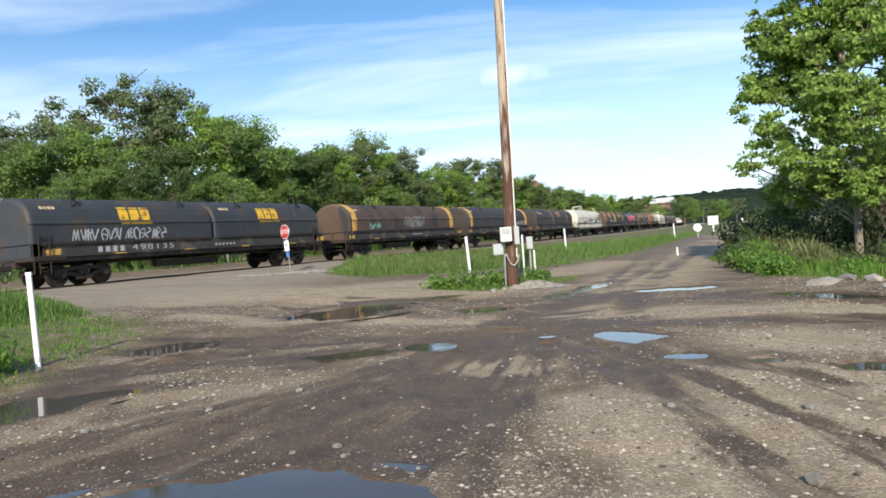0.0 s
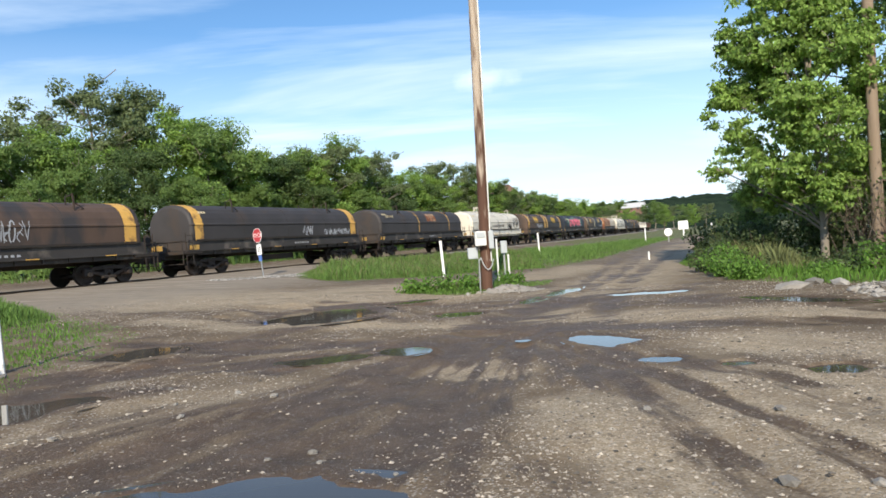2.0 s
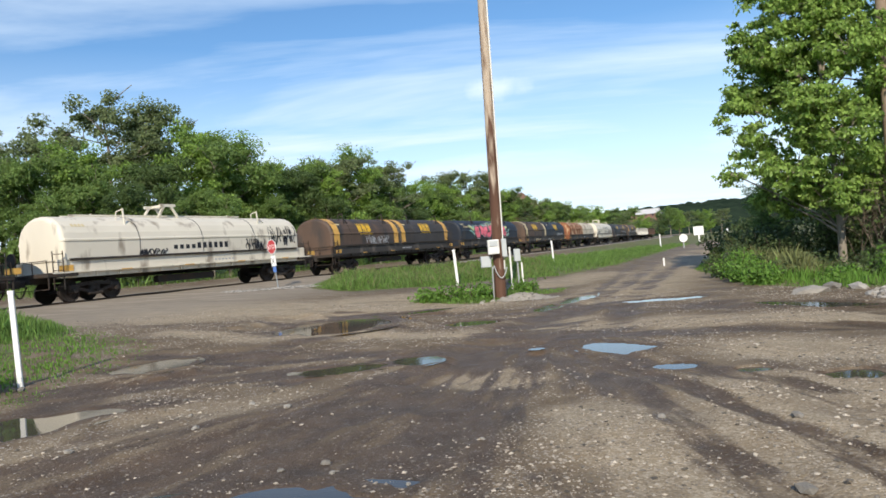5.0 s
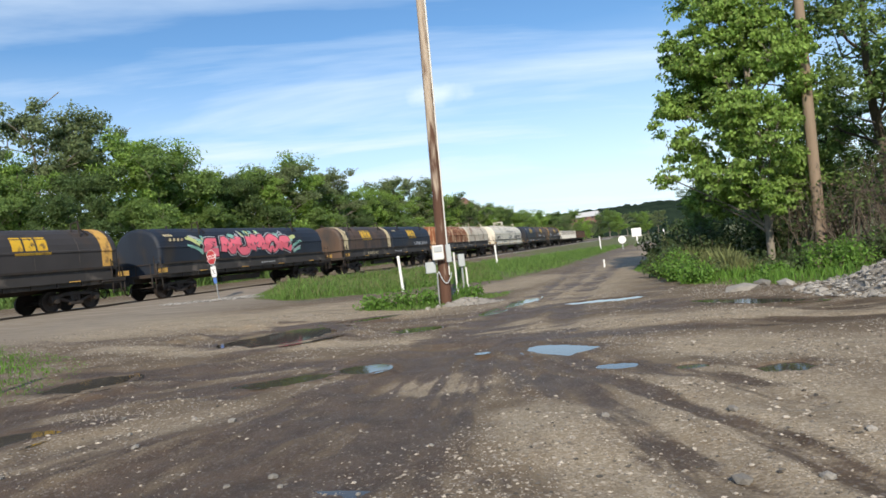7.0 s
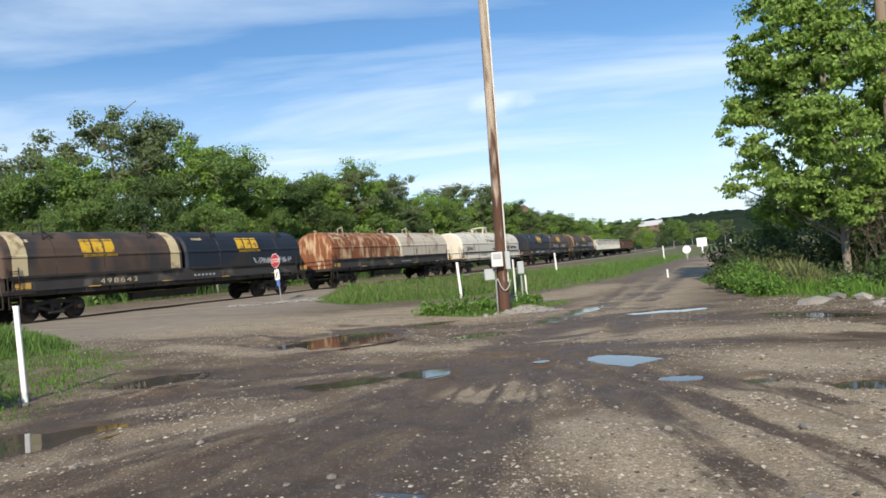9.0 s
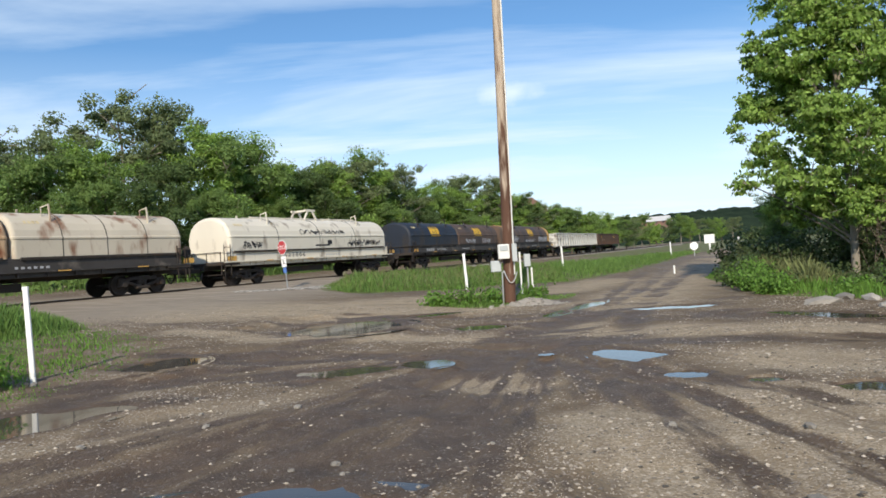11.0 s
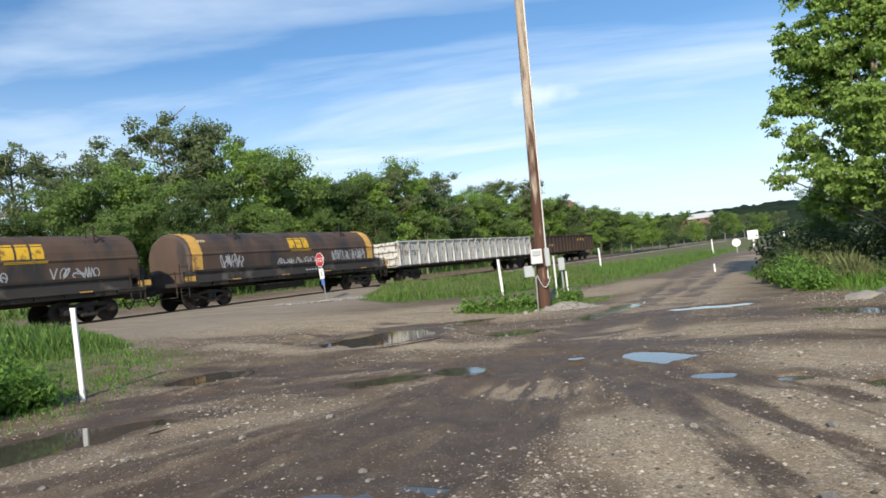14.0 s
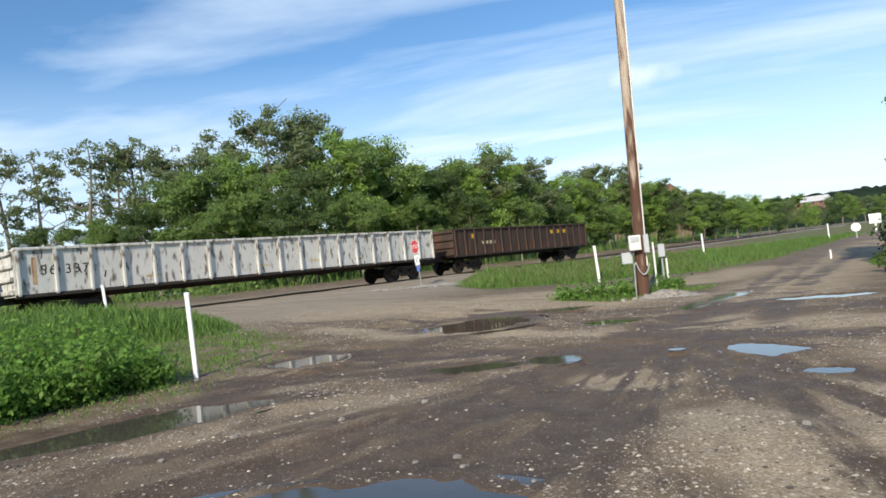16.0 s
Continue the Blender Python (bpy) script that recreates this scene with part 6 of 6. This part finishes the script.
def grass():
    left_a = [(-9.8, 13.4), (-8.3, 14.7), (-8.1, 15.8), (-9.6, 17.6), (-13.5, 20.0), (-20, 20.5), (-24, 12), (-11, 8)]
    blades("tall_grass", "tall bright green grass beside the crossing", [left_a], [36000], 0.34, 0.78, 0.009, 1, M_grass)
    blades("short_grass", "short sparse grass along the gravel edge", [GRASS_LEFT[:9] + [(-12, 12), (-11, 5)]], [16000], 0.03, 0.10, 0.012, 2, M_weed, -0.15, lambda x, y: vnoise(x * 2.3 + 1, y * 2.3) + 0.4 * vnoise(x * 6, y * 6) > 0.42)
    blades("verge_grass", "tall green grass between road and track", [GRASS_MID[:6] + [(8, 48), (6, 49), (-4.5, 35.5)], [(5.9, 30.6), (10.5, 38), (18, 53), (31, 80), (22, 74), (6, 49)]], [42000, 20000], 0.10, 0.52, 0.012, 3, M_grass, 0.2)
    blades("pole_grass", "green grass round the pole", [GRASS_POLE], [2600], 0.15, 0.42, 0.012, 4, M_grass, 0.0)
    blades("roadside_weeds", "rough grass and weeds along the shrubs", [[(9.2, 16.4), (8.8, 19.0), (11.0, 28.5), (15, 37), (17, 37), (13, 26), (11.5, 19), (12.5, 14), (12.2, 12)]], [6000], 0.12, 0.5, 0.015, 5, M_weed, 0.0)
    strip = [on_line(s, -7.2)[:2] for s in range(-60, 130, 10)] + [on_line(s, -11.5)[:2] for s in range(120, -70, -10)]
    blades("far_side_grass", "rough grass beyond the track", [strip], [20000], 0.4, 1.15, 0.022, 6, M_grass, 0.0)
    blades("dry_weeds", "dry brownish weed stems by the shrubs", [[(10.0, 19.5), (11.0, 26), (14, 33), (15.5, 33), (12.5, 24), (11.5, 19)]], [7000], 0.6, 1.5, 0.010, 7, M_dryweed, 0.0)
    blades("dry_grass", "dry tan grass stalks in the verge", [GRASS_MID[:6] + [(8, 48), (6, 49), (-4.5, 35.5)]], [5000], 0.2, 0.65, 0.010, 8, M_dryweed, 0.4)


grass()


# ---- stones ----
def stone_meshes(n, seed, mat):
    out = []
    rnd = random.Random(seed)
    for k in range(n):
        bm = bmesh.new()
        bmesh.ops.create_icosphere(bm, subdivisions=1, radius=1.0)
        for v in bm.verts:
            v.co = v.co * rnd.uniform(0.72, 1.1)
            v.co.z *= 0.62
            v.co.x *= 1.15
        out.append(mesh_of("stone", bm, mat))
    return out


def scatter(name, label, x, y, z, size, mat, seed):
    """many small six-cornered stones in one mesh"""
    rng = np.random.RandomState(seed)
    base = np.array([(1, 0, 0), (0, 1, 0), (-1, 0, 0), (0, -1, 0), (0.25, 0.15, 0.42), (0, 0, -0.6)])
    tri = np.array([(0, 1, 4), (1, 2, 4), (2, 3, 4), (3, 0, 4), (1, 0, 5), (2, 1, 5), (3, 2, 5), (0, 3, 5)])
    rot = rng.uniform(0, 2 * np.pi, len(x))
    v = base[None] * (1 + 0.5 * (rng.rand(len(x), 6, 3) - 0.5)) * size[:, None, None]
    c, s = np.cos(rot)[:, None], np.sin(rot)[:, None]
    vx, vy = v[..., 0] * c - v[..., 1] * s, v[..., 0] * s + v[..., 1] * c
    verts = np.stack([vx + x[:, None], vy + y[:, None], v[..., 2] + z[:, None] + size[:, None] * 0.2], -1).reshape(-1, 3)
    faces = (tri[None] + 6 * np.arange(len(x))[:, None, None]).reshape(-1, 3)
    tagged(raw(name, verts.tolist(), faces.tolist(), mat), label, "gravel", kind="stuff")


def rubble():
    """a heap of broken stone at the edge of the trees"""
    meshes = stone_meshes(6, 9, M_rock)
    rnd = random.Random(10)
    cx, cy = 11.8, 12.7
    p = tagged(new("rubble_heap"), "heap of broken pale grey stone at the lot's edge", "rubble heap")
    bm = bmesh.new()
    n, m = 28, 9
    rings = []
    for i in range(m):
        t = i / (m - 1)
        rings.append([bm.verts.new((cx + (1 - t) * 3.0 * math.cos(2 * math.pi * k / n), cy + (1 - t) * 2.6 * math.sin(2 * math.pi * k / n), -0.12 + 0.92 * smooth(0, 1, t) + 0.05 * rnd.random())) for k in range(n)])
    for a, b in zip(rings[:-1], rings[1:]):
        for k in range(n):
            bm.faces.new((a[k], a[(k + 1) % n], b[(k + 1) % n], b[k]))
    part("mound", bm, M_ballast, p)
    for k in range(280):
        a, q = rnd.uniform(0, 2 * math.pi), math.sqrt(rnd.random())
        x, y = cx + 3.2 * q * math.cos(a), cy + 2.8 * q * math.sin(a)
        z = max(at_ground(x, y), -0.12 + 0.92 * float(smooth(0, 1, 1 - q)))
        s = rnd.uniform(0.045, 0.13)
        share("stone", meshes[k % 6], p, pose(x, y, z + s * 0.2, rnd.uniform(-40, 40), rnd.uniform(-40, 40), rnd.uniform(0, 360)) @ Matrix.Diagonal((s, s * rnd.uniform(0.7, 1.2), s, 1)))
    rng = np.random.RandomState(12)
    a, q = rng.uniform(0, 2 * np.pi, 3200), np.sqrt(rng.rand(3200))
    x, y = cx + 3.25 * q * np.cos(a), cy + 2.85 * q * np.sin(a)
    scatter("rubble_chips", "small broken stones over the rubble heap", x, y, np.maximum(height(x, y), -0.10 + 0.92 * smooth(0, 1, 1 - q)), 0.02 + 0.06 * rng.rand(3200) ** 2, M_crushed, 13)
    for k, (x, y, s) in enumerate(((8.5, 15.2, 0.34), (9.4, 16.0, 0.24), (9.6, 15.3, 0.22))):
        o = tagged(new("boulder", meshes[k]), "flat grey boulder at the lot's edge", "boulder", "boulders")
        o.matrix_basis = pose(x, y, at_ground(x, y) + 0.04, 0, 0, 40 * k) @ Matrix.Diagonal((s * 1.4, s, s * 0.8, 1))


rubble()


def gravel():
    """loose pebbles over the lot, and the larger single stones"""
    rng = np.random.RandomState(3)
    n = 125000
    r = 3.4 + 17 * rng.rand(n) ** 1.5
    a = np.radians(rng.uniform(-46, 46, n))
    x, y = r * np.sin(a), r * np.cos(a)
    mud = np.zeros(n)
    for w, pts in RUTS:
        mud = np.maximum(mud, 1 - smooth(w * 0.6, w * 1.5, path_distance(pts, x, y)))
    wet = np.zeros(n, bool)
    for p in PUDDLES:
        wet |= puddle_reach(p, x, y) < 1.05
    patches = vnoise(x * 0.9 + 2, y * 0.9) + 0.35 * vnoise(x * 3, y * 3)
    ok = ~wet & (rng.rand(n) < np.clip(patches - 0.25, 0.05, 1)) & (rng.rand(n) > mud * 0.8) & (inside(GRASS_LEFT, x, y) < 0.8) & (inside(GRASS_RIGHT, x, y) < 0.3)
    x, y = x[ok], y[ok]
    z = height(x, y)
    size = 0.0040 + 0.019 * rng.rand(len(x)) ** 8 + 0.0005 * np.hypot(x, y)
    scatter("gravel", "loose pale gravel and pebbles over the muddy lot", x, y, z, size, M_pebble, 3)
    bx, by = rng.uniform(-5.5, 5.5, 26000), rng.uniform(3.2, 13.0, 26000)
    pale = np.zeros(len(bx))
    for w, pts in DRY:
        pale = np.maximum(pale, 1 - smooth(w * 0.3, w * 1.3, path_distance(pts, bx, by)))
    for p in PUDDLES:
        pale[puddle_reach(p, bx, by) < 1.1] = 0
    ok = rng.rand(len(bx)) < pale * (vnoise(bx * 1.7, by * 1.7) > 0.45) * 0.42
    bx, by = bx[ok], by[ok]
    scatter("coarse_gravel", "coarse pale stones lying on the dry ridges", bx, by, height(bx, by), 0.008 + 0.026 * rng.rand(len(bx)) ** 3, M_pebble, 6)
    # pale ballast spilled round the sign where the crossing ends
    a, q = rng.uniform(0, 2 * np.pi, 2600), np.sqrt(rng.rand(2600))
    x, y = -5.4 + 3.0 * q * np.cos(a) + 0.5 * q * np.sin(a), 29.0 + 1.5 * q * np.sin(a) + 1.4 * q * np.cos(a)
    scatter("spilled_ballast", "pale crushed stone spilled beside the crossing", x, y, height(x, y), rng.uniform(0.02, 0.055, len(x)), M_crushed, 5)
    meshes = stone_meshes(4, 19, M_rock)
    rnd = random.Random(2)
    rows = [(-1.02, 5.72, 0.05), (-1.79, 7.92, 0.055), (2.15, 4.15, 0.075), (2.6, 3.95, 0.06), (-1.35, 5.55, 0.035), (-2.9, 7.9, 0.04), (-0.9, 5.3, 0.03), (-2.3, 8.3, 0.05), (1.9, 6.0, 0.05), (2.9, 5.6, 0.06), (-3.6, 6.6, 0.05), (-4.0, 5.9, 0.05),
            (-2.6, 7.2, 0.05), (-3.2, 8.6, 0.045), (-6.0, 9.9, 0.07), (3.4, 4.6, 0.05), (-0.3, 4.9, 0.03), (0.3, 5.8, 0.03), (1.2, 13.6, 0.05), (1.7, 20.0, 0.09), (1.35, 19.7, 0.1)]
    for k, (x, y, s) in enumerate(rows):
        o = tagged(new("loose_stone", meshes[k % 4]), "single pale stone lying on the gravel", "stone", "loose stones")
        o.matrix_basis = pose(x, y, at_ground(x, y) + s * 0.25, 10, 0, 50 * k) @ Matrix.Diagonal((s, s * 0.9, s, 1))
    # pale gravel heap at the pole's foot
    bm = bmesh.new()
    rings, m, n2 = [], 6, 22
    for i in range(m):
        t = i / (m - 1)
        rings.append([bm.verts.new((2.6 + (1 - t) * 1.15 * math.cos(2 * math.pi * q / n2), 20.35 + (1 - t) * 0.6 * math.sin(2 * math.pi * q / n2), at_ground(2.6, 20.35) - 0.05 + 0.22 * float(smooth(0, 1, t)) + 0.02 * rnd.random())) for q in range(n2)])
    for a1, b1 in zip(rings[:-1], rings[1:]):
        for q in range(n2):
            bm.faces.new((a1[q], a1[(q + 1) % n2], b1[(q + 1) % n2], b1[q]))
    mound = tagged(part("stone_mound", bm, M_ballast), "low pale mound of gravel at the pole's foot", "mound")
    for k in range(90):
        a1, q = rnd.uniform(0, 2 * math.pi), math.sqrt(rnd.random())
        x, y, s1 = 2.6 + 1.2 * q * math.cos(a1), 20.35 + 0.65 * q * math.sin(a1), rnd.uniform(0.025, 0.06)
        z = at_ground(2.6, 20.35) - 0.05 + 0.22 * float(smooth(0, 1, 1 - q))
        share("stone", meshes[k % 4], mound, pose(x, y, max(z, at_ground(x, y)) + 0.01, 0, 20, 60 * k) @ Matrix.Diagonal((s1, s1, s1, 1)))


gravel()


# ---- the distance ----
def hills():
    for name, r, base, seed, lo in (("hill_far", 1500.0, 80.0, 3, 0), ("hill_near", 620.0, 22.0, 8, 1)):
        verts, faces = [], []
        n, m = 1400, 10
        for i in range(n + 1):
            az = -180 + 360.0 * i / n
            top = base * (0.85 + 0.25 * float(vnoise(np.array([az * 0.07 + seed]), np.array([3.3]))[0])) + base * 0.10 * float(vnoise(np.array([az * 1.6]), np.array([seed + 0.5]))[0])
            for j in range(m + 1):
                t = j / m
                rr = r * (1 + 0.35 * t)
                verts.append((rr * math.sin(radians(az)), rr * math.cos(radians(az)), -4 + (top + 4) * math.sin(math.pi / 2 * t) + base * 0.05 * random.Random(i * 31 + j + seed).random() * (2.2 if j == m else 1)))
        for i in range(n):
            for j in range(m):
                a = i * (m + 1) + j
                faces.append((a, a + 1, a + m + 2, a + m + 1))
        tagged(raw(name, verts, faces, M_hill, smooth=True), "distant wooded ridge", "hill", kind="structure")


hills()


def house(x, y, z, w, d, h, turn, roof_mat, label):
    p = tagged(new("house"), label, "house")
    p.matrix_world = pose(x, y, z, 0, 0, turn)
    bm = bmesh.new()
    box(bm, -w / 2, w / 2, -d / 2, d / 2, -3, h)
    part("wall", bm, M_wallbrown, p)
    bm = bmesh.new()
    e = 0.5
    q = [(-w / 2 - e, -d / 2 - e, h), (w / 2 + e, -d / 2 - e, h), (w / 2 + e, d / 2 + e, h), (-w / 2 - e, d / 2 + e, h), (-w / 2 - e, 0, h + d * 0.38), (w / 2 + e, 0, h + d * 0.38)]
    vs = [bm.verts.new(v) for v in q]
    for f in ((0, 1, 5, 4), (2, 3, 4, 5), (0, 4, 3), (1, 2, 5), (3, 2, 1, 0)):
        bm.faces.new([vs[i] for i in f])
    part("roof", bm, roof_mat, p)
    for k in range(3):
        bm = bmesh.new()
        box(bm, -w / 3 + k * w / 3 - 0.6, -w / 3 + k * w / 3 + 0.6, -d / 2 - 0.05, -d / 2, 0.8, 2.2)
        part("window", bm, M_navy, p)


hx, hy = polar(18.0, 420)
house(hx, hy, 12.6, 13, 8, 2.0, -38, M_roofgrey, "far house with a pale grey roof on the hillside")
hx, hy = polar(16.6, 425)
house(hx, hy, 9.5, 9, 8, 3.5, 20, M_wallbrown, "far brown house on the hillside")
hx, hy = polar(6.4, 150)
house(hx, hy, 3.4, 14, 9, 6.3, -62, M_wallbrown, "house with a dark brown roof half hidden by trees")


hx, hy = polar(-36.2, 74)
house(hx, hy, far_ground(hx, hy), 3.2, 3.0, 4.6, 15, M_roofgrey, "small grey-roofed hut among the trees")


def motions():
    for car, middle in CARS:
        walk(car, [(t, car_pose(middle, t)) for t in [0.5 * k for k in range(33)]])
    # the wheels roll without slipping
    turns = [(k / 30, math.degrees((13.23 * (k / 30 - 8) - 0.006 * (k / 30 - 8) ** 2) / RISE)) for k in range(481)]
    for wheel, car, x, dy in WHEELS:
        side = 1 if x > 0 else -1
        base = pose(x, dy, RISE, 0, 0, 0 if x > 0 else 180)
        walk(wheel, [(t, base @ pose(0, 0, 0, side * (a % 360))) for t, a in turns])


motions()
